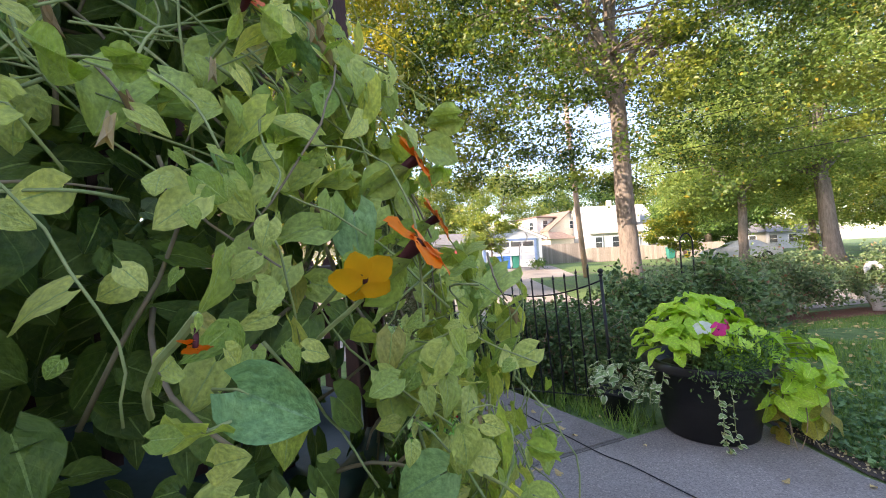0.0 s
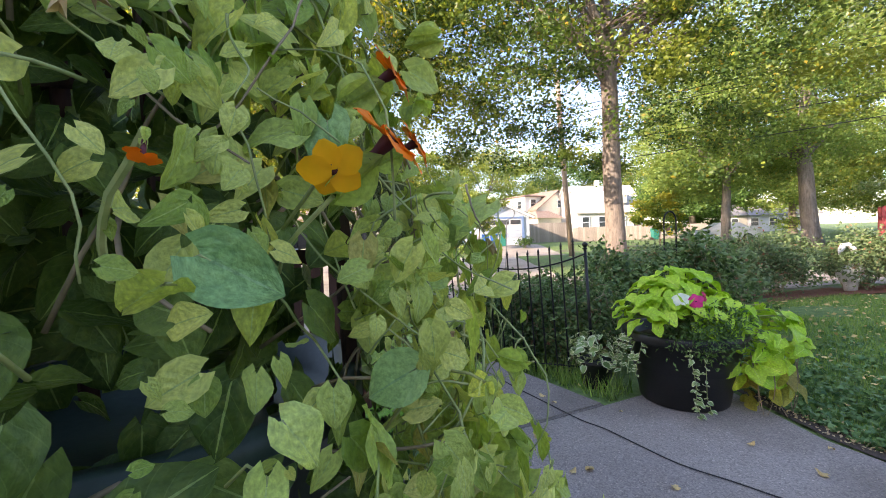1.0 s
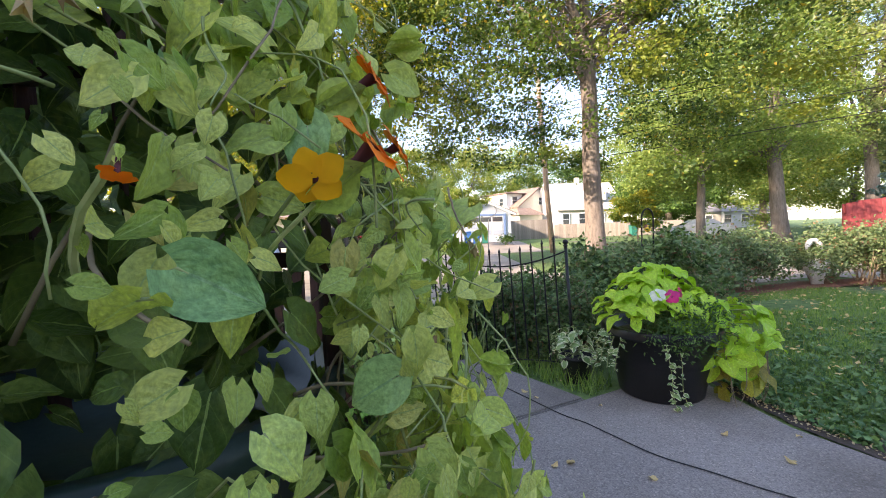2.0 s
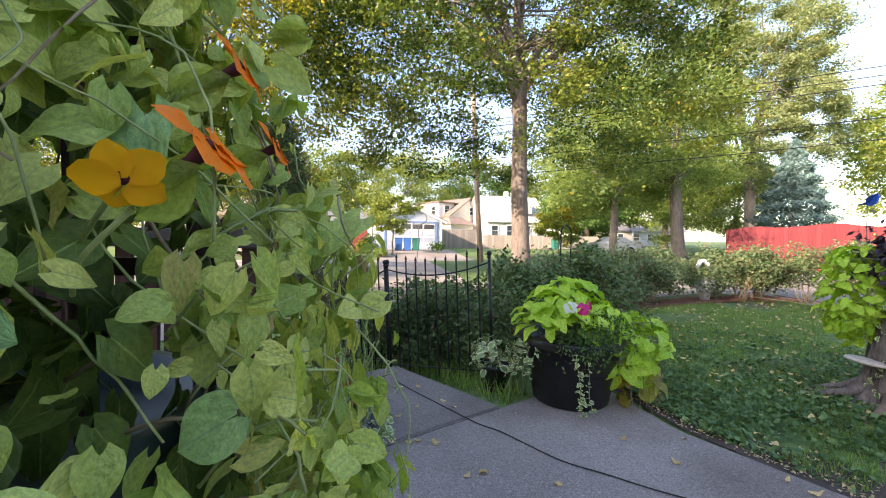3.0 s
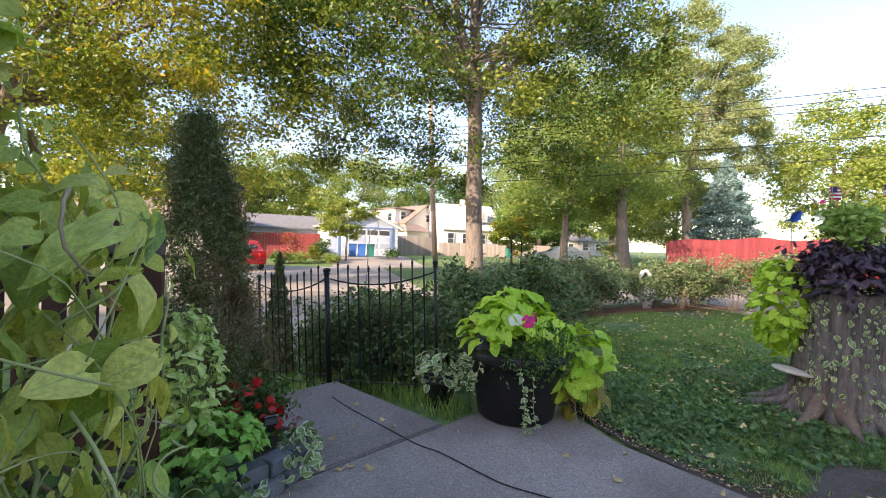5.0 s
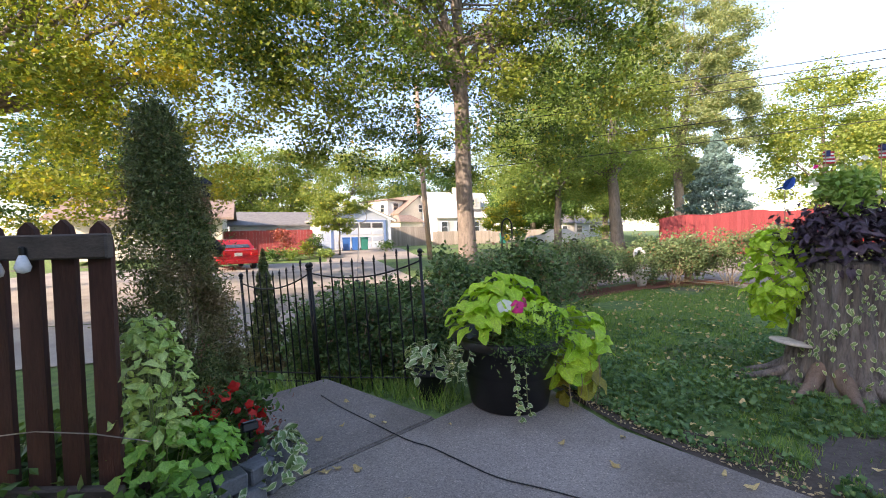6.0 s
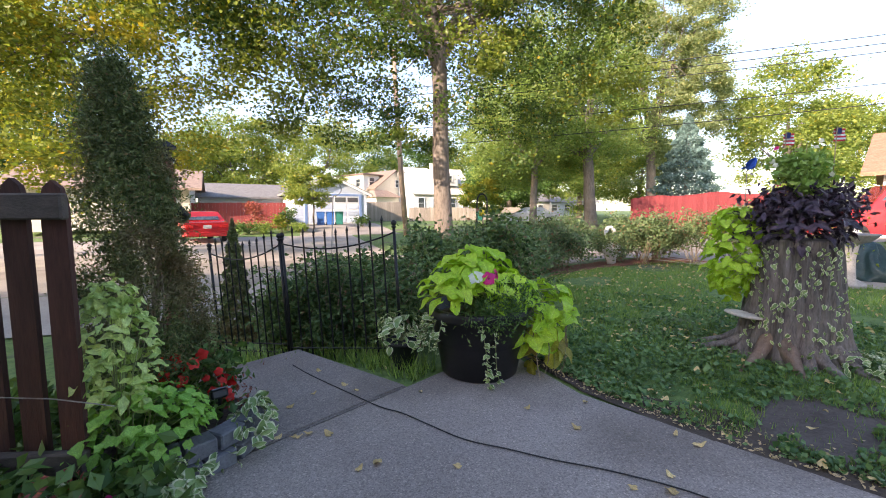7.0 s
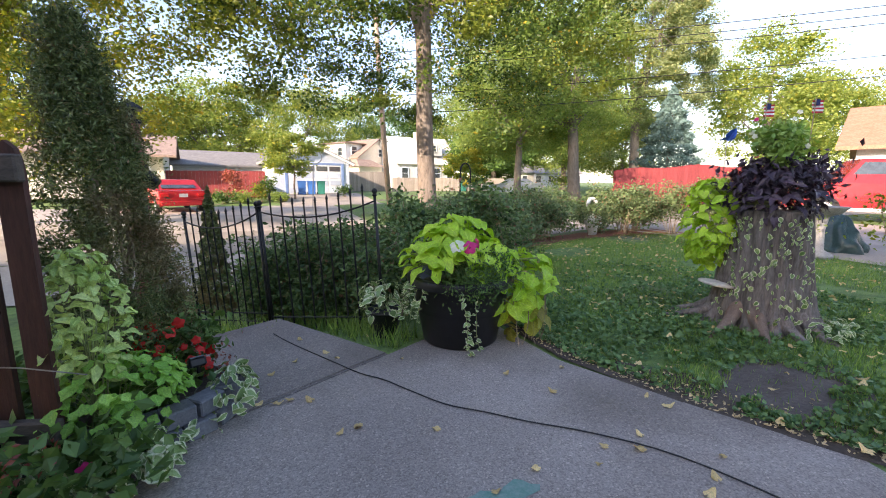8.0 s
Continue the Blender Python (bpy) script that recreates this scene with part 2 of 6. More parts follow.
M["trim"] = surface("white_trim", (0.72, 0.72, 0.70), (0.80, 0.80, 0.78), 3, 0.5)
M["roofgrey"] = surface("grey_shingle", (0.17, 0.165, 0.165), (0.27, 0.26, 0.255), 3, 0.9, grain=12, depth=0.01)
M["roofbrown"] = surface("brown_shingle", (0.20, 0.14, 0.115), (0.32, 0.24, 0.20), 3, 0.9, grain=12, depth=0.01)
M["rooforange"] = surface("terracotta_shingle", (0.34, 0.16, 0.10), (0.46, 0.24, 0.16), 3, 0.9, grain=12, depth=0.01)
M["rooflight"] = surface("pale_shingle", (0.52, 0.50, 0.49), (0.64, 0.62, 0.60), 3, 0.9, grain=12, depth=0.008)
M["carred"] = surface("red_car_paint", (0.42, 0.015, 0.02), (0.50, 0.025, 0.03), 2, 0.22, 0.1, grain=8, depth=0.0, spec=0.6)
M["carwhite"] = surface("silver_car_paint", (0.62, 0.63, 0.65), (0.70, 0.71, 0.73), 2, 0.25, 0.2, grain=8, depth=0.0, spec=0.6)
M["glass"] = surface("dark_window_glass", (0.03, 0.04, 0.05), (0.06, 0.075, 0.09), 2, 0.08, grain=8, depth=0.0, spec=0.8)
M["tyre"] = surface("tyre_rubber", (0.012, 0.012, 0.012), (0.025, 0.025, 0.025), 20, 0.85)
M["rim"] = surface("wheel_rim", (0.35, 0.35, 0.36), (0.5, 0.5, 0.5), 20, 0.35, 0.8)
M["lamp_red"] = surface("tail_light", (0.45, 0.01, 0.01), (0.6, 0.02, 0.02), 20, 0.2)
M["plate"] = surface("plate_white", (0.7, 0.7, 0.7), (0.78, 0.78, 0.78), 20, 0.4)
M["pole"] = surface("pole_wood", (0.28, 0.20, 0.15), (0.42, 0.32, 0.25), 4, 0.85, grain=20, depth=0.006, stretch=(4, 4, 0.4))
M["binblue"] = surface("blue_bin", (0.03, 0.11, 0.36), (0.04, 0.15, 0.45), 3, 0.45)
M["bingreen"] = surface("green_bin", (0.02, 0.16, 0.13), (0.03, 0.22, 0.18), 3, 0.45)
M["statue"] = surface("white_stone", (0.62, 0.61, 0.58), (0.76, 0.75, 0.72), 12, 0.8, grain=50, depth=0.003)
M["tarp"] = surface("green_tarp", (0.016, 0.045, 0.048), (0.04, 0.085, 0.088), 8, 0.35, grain=20, depth=0.02)
M["grey"] = surface("grey_stone", (0.26, 0.25, 0.24), (0.42, 0.40, 0.38), 12, 0.85)
M["fungus"] = surface("shelf_fungus", (0.36, 0.31, 0.25), (0.58, 0.53, 0.46), 16, 0.85, grain=70, depth=0.003)
M["wire"] = surface("cable_black", (0.015, 0.015, 0.016), (0.025, 0.025, 0.026), 20, 0.6)
M["galv"] = surface("dull_wire", (0.25, 0.24, 0.23), (0.35, 0.34, 0.33), 20, 0.5, 0.6)
M["bulb"] = surface("frosted_bulb", (0.72, 0.74, 0.76), (0.8, 0.82, 0.84), 20, 0.2)
M["flagred"] = surface("red_cloth", (0.45, 0.03, 0.05), (0.55, 0.05, 0.07), 20, 0.8)
M["flagwhite"] = surface("white_cloth", (0.72, 0.72, 0.72), (0.8, 0.8, 0.8), 20, 0.8)
M["flagblue"] = surface("navy_cloth", (0.02, 0.03, 0.10), (0.03, 0.04, 0.14), 20, 0.8)
M["birdblue"] = surface("blue_bird_paint", (0.02, 0.10, 0.55), (0.04, 0.16, 0.70), 20, 0.4)
M["birdred"] = surface("red_bird_paint", (0.35, 0.01, 0.05), (0.50, 0.03, 0.08), 20, 0.4)
M["yellowpaint"] = surface("yellow_paint", (0.75, 0.50, 0.02), (0.85, 0.60, 0.04), 20, 0.5)
M["greenpaint"] = surface("green_paint_patch", (0.10, 0.28, 0.22), (0.24, 0.33, 0.30), 14, 0.85, grain=120)
M["housewall"] = surface("house_siding", (0.66, 0.64, 0.60), (0.74, 0.72, 0.68), 1.2, 0.7)


def ground_mat():
    m, nt, p = nodes_of("ground_grass")
    n1, n2, n3 = noise_tex(nt, 0.45, 4.0), noise_tex(nt, 9.0, 6.0), noise_tex(nt, 70.0, 5.0)
    g = ramp(nt, n2, (0.3, (0.06, 0.12, 0.03)), (0.7, (0.18, 0.27, 0.07)))
    d = ramp(nt, n2, (0.3, (0.085, 0.068, 0.055)), (0.7, (0.17, 0.14, 0.115)))
    col = blend(nt, ramp(nt, n1, (0.55, (0, 0, 0)), (0.66, (1, 1, 1))), g, d)
    link(nt, col, p.inputs["Base Color"])
    p.inputs["Roughness"].default_value = 0.95
    bump(nt, n3, 0.8, 0.02, p)
    return m


M["ground"] = ground_mat()


# ---------- mesh helpers ----------
class Build:
    """Collects points, faces and leaf coordinates, and turns them into one mesh."""

    def __init__(self):
        self.v, self.f, self.uv = [], [], []

    def add(self, verts, faces, m=None, uvs=None):
        o = len(self.v)
        self.v += [tuple(m @ Vector(p)) for p in verts] if m else [tuple(p) for p in verts]
        self.f += [tuple(i + o for i in f) for f in faces]
        self.uv += list(uvs) if uvs else [(0.5, 0.5)] * len(verts)
        return self

    def box(self, c, s, rz=0.0, b=0.0, tilt=0.0):
        v, f = chamfer(*s, b)
        return self.add(v, f, pose(*c, tilt, 0, rz))

    def span(self, a, bp, w, h, b=0.0):
        """A bar from a to bp, w wide and h high."""
        a, bp = Vector(a), Vector(bp)
        d = bp - a
        y = d.normalized()
        x = y.cross(Vector((0, 0, 1)))
        x = x.normalized() if x.length > 1e-4 else Vector((1, 0, 0))
        z = x.cross(y)
        m = Matrix.Translation((a + bp) / 2) @ Matrix((x, y, z)).transposed().to_4x4()
        v, f = chamfer(w, d.length, h, b)
        return self.add(v, f, m)

    def tube(self, pts, r, n=6, cap=True):
        pts = [Vector(p) for p in pts]
        rs = r if isinstance(r, (list, tuple)) else [r] * len(pts)
        vs, fs, side = [], [], None
        for i, p in enumerate(pts):
            d = (pts[min(i + 1, len(pts) - 1)] - pts[max(i - 1, 0)]).normalized()
            if side is None:
                side = d.orthogonal().normalized()
            side = (side - d * side.dot(d)).normalized()
            up = d.cross(side)
            for k in range(n):
                a = 2 * math.pi * k / n
                vs.append(p + (side * math.cos(a) + up * math.sin(a)) * rs[i])
        for i in range(len(pts) - 1):
            for k in range(n):
                fs.append((i * n + k, i * n + (k + 1) % n, (i + 1) * n + (k + 1) % n, (i + 1) * n + k))
        if cap:
            fs.append(tuple(range(n - 1, -1, -1)))
            fs.append(tuple((len(pts) - 1) * n + k for k in range(n)))
        return self.add(vs, fs)

    def lathe(self, prof, n=24, c=(0, 0, 0), m=None):
        vs, fs = [], []
        for r, z in prof:
            for k in range(n):
                a = 2 * math.pi * k / n
                vs.append((c[0] + r * math.cos(a), c[1] + r * math.sin(a), c[2] + z))
        for i in range(len(prof) - 1):
            for k in range(n):
                fs.append((i * n + k, i * n + (k + 1) % n, (i + 1) * n + (k + 1) % n, (i + 1) * n + k))
        fs.append(tuple(range(n - 1, -1, -1)))
        fs.append(tuple((len(prof) - 1) * n + k for k in range(n)))
        return self.add(vs, fs, m)

    def prism(self, poly, z0, z1, m=None):
        n = len(poly)
        vs = [(x, y, z0) for x, y in poly] + [(x, y, z1) for x, y in poly]
        fs = [tuple(range(n - 1, -1, -1)), tuple(range(n, 2 * n))] + [(i, (i + 1) % n, n + (i + 1) % n, n + i) for i in range(n)]
        return self.add(vs, fs, m)

    def mesh(self, name, mat, smooth=False):
        me = bpy.data.meshes.new(name)
        me.from_pydata(self.v, [], self.f)
        me.materials.append(mat)
        layer = me.uv_layers.new(name="UVMap")
        idx = np.empty(len(me.loops), dtype=np.int32)
        me.loops.foreach_get("vertex_index", idx)
        layer.data.foreach_set("uv", np.asarray(self.uv, dtype=np.float32)[idx].ravel())
        if smooth:
            me.shade_smooth()
        me.update()
        return me


CH = {}


def chamfer(sx, sy, sz, b):
    """A box centred on its origin, its edges bevelled by b."""
    key = (round(sx, 4), round(sy, 4), round(sz, 4), round(b, 4))
    if key not in CH:
        bm = bmesh.new()
        bmesh.ops.create_cube(bm, size=1)
        for v in bm.verts:
            v.co = Vector((v.co.x * sx, v.co.y * sy, v.co.z * sz))
        if b > 0:
            bmesh.ops.bevel(bm, geom=bm.edges[:], offset=min(b, 0.45 * min(sx, sy, sz)), segments=1, affect="EDGES")
        bm.verts.index_update()
        CH[key] = ([tuple(v.co) for v in bm.verts], [tuple(v.index for v in f.verts) for f in bm.faces])
        bm.free()
    return CH[key]


def part(name, bd, mat, parent=None, label="", smooth=False):
    me = bd.mesh(name, mat, smooth) if isinstance(bd, Build) else bd
    ob = new(name, me)
    if parent:
        ob.parent = parent
    if label:
        tagged(ob, label)
    return ob


def thing(name, label, category, at=(0, 0, 0), group="", kind=""):
    ob = new(name)
    ob.empty_display_size = 0.1
    ob.matrix_world = pose(*at)
    return tagged(ob, label, category, group, kind)


def structure(name, bd, mat, label, smooth=False, category=""):
    return tagged(part(name, bd, mat, None, "", smooth), label, category or name.replace("_", " "), "", "structure")


def aim(p, tip, nrm, s=1.0):
    """A pose with y along tip and z near nrm."""
    y = Vector(tip).normalized()
    x = y.cross(Vector(nrm))
    x = x.normalized() if x.length > 1e-4 else y.orthogonal().normalized()
    z = x.cross(y)
    return Matrix.Translation(p) @ Matrix((x, y, z)).transposed().to_4x4() @ Matrix.Scale(s, 4)


def leaf_shape(kind="heart", fold=0.25, curl=0.25, wav=0.03, rows=10):
    """A leaf of length 1 along y, lying in xy: points, faces, leaf coordinates."""
    cols = (-1, -0.7, -0.35, 0, 0.35, 0.7, 1)
    vs, uv, fs = [], [], []
    for i in range(rows + 1):
        t = i / rows
        if kind == "heart":
            w = 0.44 * math.sin(math.pi * (0.012 + 0.985 * t) ** 0.62) ** 0.75 + 0.001
        elif kind == "arrow":
            w = 0.34 * math.sin(math.pi * (0.012 + 0.985 * t) ** 0.50) ** 0.85 + 0.001
        elif kind == "oval":
            w = 0.245 * math.sin(math.pi * (0.04 + 0.95 * t)) ** 0.9 + 0.001
        elif kind == "round":
            w = 0.46 * math.sin(math.pi * (0.05 + 0.93 * t)) ** 0.6 + 0.001
        elif kind == "lobed":
            w = 0.44 * math.sin(math.pi * (0.06 + 0.92 * t)) * (0.72 + 0.38 * abs(math.sin(math.pi * 2.5 * t))) + 0.001
        else:
            w = 0.12 * math.sin(math.pi * (0.05 + 0.93 * t)) ** 0.7 + 0.001
        for c in cols:
            back = (0.24 if kind in ("heart", "arrow") else 0.0) * abs(c) ** 1.5 * (1 - t) ** 3
            z = fold * abs(c) * w - curl * t * t * 0.6 + wav * math.sin(9 * t + 3 * c) * abs(c) + 0.3 * wav * math.sin(17 * t - 5 * abs(c)) * (1 - t)
            vs.append((c * w, t - back, z))
            uv.append((0.5 + 0.5 * c, t))
    n = len(cols)
    for i in range(rows):
        for k in range(n - 1):
            fs.append((i * n + k, i * n + k + 1, (i + 1) * n + k + 1, (i + 1) * n + k))
    return vs, fs, uv


def leaf_mesh(name, mat, *args, **kw):
    v, f, u = leaf_shape(*args, **kw)
    return Build().add(v, f, None, u).mesh(name, mat, True)


def cloud(name, pts, size, mat, parent, aspect=0.5, up=0.0, label="", vary=0.4):
    """Many small folded leaves at pts (an n x 3 array) as one mesh."""
    n = len(pts)
    a = rng.normal(size=(n, 3))
    a /= np.linalg.norm(a, axis=1)[:, None]
    b = rng.normal(size=(n, 3))
    b[:, 2] *= 1 - up
    a[:, 2] *= 1 - 0.6 * up
    b -= a * (a * b).sum(1)[:, None] / (a * a).sum(1)[:, None]
    b /= np.linalg.norm(b, axis=1)[:, None]
    c = np.cross(a, b)
    s = (size * (1 + vary * rng.uniform(-1, 1, n)))[:, None]
    v = np.empty((n, 4, 3))
    v[:, 0], v[:, 2] = pts - a * s * 0.5, pts + a * s * 0.5
    v[:, 1] = pts + b * s * 0.5 * aspect + c * s * 0.10
    v[:, 3] = pts - b * s * 0.5 * aspect + c * s * 0.10
    me = bpy.data.meshes.new(name)
    i = np.arange(n)[:, None] * 4
    tri = np.concatenate([i + [[0, 1, 2]], i + [[0, 2, 3]]], 0)
    me.from_pydata(v.reshape(-1, 3), [], tri.tolist())
    me.materials.append(mat)
    me.update()
    return part(name, me, None, parent, label)


def clumps(centres, radii, per, flat=1.0):
    """Points spread round each centre."""
    out = []
    for c, r in zip(centres, radii):
        q = rng.normal(size=(per, 3)) * 0.5 * r
        q[:, 2] *= flat
        out.append(q + np.asarray(c))
    return np.concatenate(out)


def smooth01(a, b, t):
    t = np.clip((t - a) / (b - a), 0, 1)
    return t * t * (3 - 2 * t)


def ground_z(x, y):
    s = (np.asarray(x) - 1.76) * -0.56 + (np.asarray(y) - 3.73) * 0.83
    z = -0.24 * smooth01(-0.6, 2.9, s) - 0.015
    z = z + 0.085 * smooth01(3.0, 4.3, x) * (1 - smooth01(4.5, 8, y)) * (1 - smooth01(6, 9, x))
    return z + 0.40 * smooth01(25, 36, y) + 0.006 * np.sin(np.asarray(x) * 3.1) * np.cos(np.asarray(y) * 2.7)


def gz(x, y):
    return float(ground_z(x, y))


# ---------- ground, road, patio ----------
def sheet(xs, ys, lift, mat, name, label):
    bd = Build()
    xs, ys = list(xs), list(ys)
    for y in ys:
        for x in xs:
            bd.v.append((x, y, gz(x, y) + lift))
            bd.uv.append((0, 0))
    n = len(xs)
    for j in range(len(ys) - 1):
        for i in range(n - 1):
            bd.f.append((j * n + i, j * n + i + 1, (j + 1) * n + i + 1, (j + 1) * n + i))
    return structure(name, bd, mat, label, True)


far = [-900, -400, -180, -90, -50, -30]
sheet(far + list(np.arange(-20, 40, 0.5)) + [45, 60, 90, 180, 400, 900], far + list(np.arange(-20, 45, 0.5)) + [55, 90, 180, 400, 900],
      0.0, M["ground"], "ground", "uneven green lawn with bare earth patches")
sheet(np.arange(-30, 60, 0.6), np.arange(9.2, 13.3, 0.4), 0.012, M["road"], "road", "sunlit dusty pale road beyond the hedge")
sheet(np.arange(-12, 4.2, 0.45), np.arange(13.0, 25.8, 0.4), 0.016, M["road"], "driveway", "dusty pale driveway leading to a garage")
sheet(np.arange(0.9, 7.2, 0.45), np.arange(25.4, 36.0, 0.4), 0.020, M["road"], "garage_drive", "pale concrete apron before the garage")
sheet(np.arange(-6, 1.0, 0.3), np.arange(6.4, 9.4, 0.3), 0.018, M["road"], "footpath", "pale dirt path by the gate")
sheet(np.arange(8.6, 16, 0.4), np.arange(-2, 9.4, 0.4), 0.014, M["road"], "side_road", "grey drive beside the lawn")

# patio: a wide slab and a narrower walk, with an open joint between
U, V = Vector((0.877, 0.479, 0)), Vector((-0.56, 0.83, 0))


def slab(poly, z, name, label):
    bd = Build().prism(poly, z - 0.14, z)
    bm = bmesh.new()
    me = bd.mesh(name, M["concrete"])
    bm.from_mesh(me)
    bmesh.ops.bevel(bm, geom=[e for e in bm.edges if all(v.co.z > z - 0.01 for v in e.verts)], offset=0.012, segments=2, affect="EDGES")
    bm.to_mesh(me)
    bm.free()
    return structure(name, me, None, label, category="patio")


slab([(1.735, 3.262), (2.62, 3.75), (2.70, 2.80), (2.965, 2.20), (3.25, 1.62), (3.95, 0.2), (4.4, -0.9), (-0.8, -0.9), (-0.8, 1.90), (0.87, 2.795)], 0.0,
     "pavement", "grey pebbled concrete patio strewn with leaves")
slab([(1.725, 3.272), (1.065, 4.24), (0.50, 3.94), (0.10, 3.40), (0.30, 2.51), (0.86, 2.806)], 0.002, "walkway", "smooth grey concrete walk slab with a worn edge")
bd = Build()
for k in range(26):
    a = 2 * math.pi * k / 26
    r = 0.11 * (1 + 0.35 * math.sin(3 * a) + 0.2 * math.sin(7 * a + 1))
    bd.v.append((1.80 + r * 1.2 * math.cos(a), 1.90 + r * 0.7 * math.sin(a), 0.004))
    bd.uv.append((0, 0))
bd.f.append(tuple(range(26)))
structure("paint_patch", bd, M["greenpaint"], "faded green paint stain on the concrete")

# house added behind, unseen: it closes the place, its pale walls bounce light
structure("wall_house", Build().box((1.0, -7.2, 1.3), (12, 0.2, 2.9), b=0.01), M["housewall"], "beige siding of the unseen house added behind the patio")
bd = Build()
bd.add([(-5.6, -6.8, 2.6), (7.6, -6.8, 2.6), (7.6, -10.4, 4.4), (-5.6, -10.4, 4.4), (-5.6, -14.0, 2.6), (7.6, -14.0, 2.6),
        (-5.6, -6.8, 2.75), (7.6, -6.8, 2.75), (7.6, -10.4, 4.55), (-5.6, -10.4, 4.55), (-5.6, -14.0, 2.75), (7.6, -14.0, 2.75)],
       [(0, 1, 2, 3), (3, 2, 5, 4), (6, 9, 8, 7), (9, 10, 11, 8), (0, 6, 7, 1), (4, 5, 11, 10), (0, 3, 9, 6), (3, 4, 10, 9), (1, 7, 8, 2), (2, 8, 11, 5)])
structure("roof_house", bd, M["roofgrey"], "grey shingle roof of the unseen house added behind")
bd = Build().box((-5.0, -10.4, 1.3), (0.2, 6.2, 2.9)).box((7.0, -10.4, 1.3), (0.2, 6.2, 2.9)).box((1.0, -13.6, 1.3), (12, 0.2, 2.9))
structure("wall_house_back", bd, M["housewall"], "beige side walls of the unseen house added behind")


# ---------- trees ----------
def limb(bd, a, b, r0, r1, bend=0.12, n=6, steps=6):
    a, b = Vector(a), Vector(b)
    L = (b - a).length
    off = Vector((rnd.uniform(-1, 1), rnd.uniform(-1, 1), rnd.uniform(-0.4, 0.8))) * bend * L
    pts, rs = [], []
    for i in range(steps + 1):
        t = i / steps
        pts.append(a.lerp(b, t) + off * math.sin(math.pi * t) + Vector((rnd.uniform(-1, 1), rnd.uniform(-1, 1), 0)) * 0.012 * L * (0 < i < steps))
        rs.append(r0 + (r1 - r0) * t ** 0.8)
    bd.tube(pts, rs, n)
    return pts


def tree(at, fork, lean, r, crown, radii, leaves, size, mat, label, clumps_n=90, limbs=9, group="", low=0.35, name="tree", clump=1.0, shells=0.55, mains=(), up=0.4, flat=0.5, bare=0.0):
    """A leafy tree: flared trunk to the fork, limbs into a crown of many leaf clumps."""
    x, y = at
    z0 = gz(x, y) - 0.05
    t = thing(name, label, "tree", (0, 0, 0), group)
    bd = Build()
    top = Vector((x + lean[0], y + lean[1], fork))
    pts = [Vector((x, y, z0)).lerp(top, k / 8) + Vector((math.sin(k * 1.3) * 0.02, 0, 0)) for k in range(9)]
    bd.tube(pts, [r * (1.55, 1.15, 1.04, 1.0, 0.97, 0.93, 0.9, 0.9, 0.82)[k] for k in range(9)], 14)
    part("trunk", bd, M["bark"], t, smooth=True)
    c, rad = Vector(crown), Vector(radii)
    ends = []
    for k in range(clumps_n):
        while True:
            d = Vector((rnd.uniform(-1, 1), rnd.uniform(-1, 1), rnd.uniform(-1, 1)))
            if shells < d.length < 1.0 and (math.hypot(d.x * rad.x, d.y * rad.y) > bare or d.z > 0.5):
                break
        if d.z < -low:
            d.z = -low - 0.15 * rnd.random()
        wide = 1.0 + 0.35 * max(0.0, -d.z)
        ends.append(c + Vector((d.x * rad.x * wide, d.y * rad.y * wide, d.z * rad.z)))
    bd = Build()
    for r0, line in mains:
        line = [Vector(q) for q in line]
        n = len(line) - 1
        bd.tube(line, [r0 * (1 - 0.75 * i / n) for i in range(n + 1)], 10)
        for i in range(1, n + 1):
            for j in range(5):
                q = min(ends, key=lambda o: (o - line[i]).length + rnd.uniform(0, rad.x * 0.7))
                p = limb(bd, line[i], line[i].lerp(q, 0.95), r0 * 0.30 * (1 - 0.5 * i / n), r * 0.03, 0.12, 6, 6)
                for m in (2, 4):
                    q = min(ends, key=lambda o: (o - p[m]).length + rnd.uniform(0, rad.x * 0.4))
                    limb(bd, p[m], q, r * 0.06, r * 0.02, 0.12, 5, 4)
    high = sorted(ends, key=lambda o: -o.z)[:max(limbs, int(len(ends) * 0.6))]
    for k in range(limbs):
        e = high[k * (len(high) // limbs)]
        e = top.lerp(e, 0.85)
        p = limb(bd, top - Vector((0, 0, rnd.uniform(0, 0.2) * fork * 0.3)), e, r * rnd.uniform(0.32, 0.55), r * 0.08, 0.10, 7)
        for j in range(4):
            q = min(ends, key=lambda o: (o - p[3]).length + rnd.uniform(0, rad.x * 0.6))
            limb(bd, p[2 + j], q, r * 0.14, r * 0.03, 0.10, 5, 4)
    part("limb", bd, M["bark"], t, smooth=True)
    sizes = [clump * rnd.uniform(0.6, 1.3) * (rad.x + rad.z) / 2 * 0.30 for _ in ends]
    cloud("crown", clumps(ends, sizes, leaves // clumps_n, flat), size, mat, t, 0.66, up)
    return t


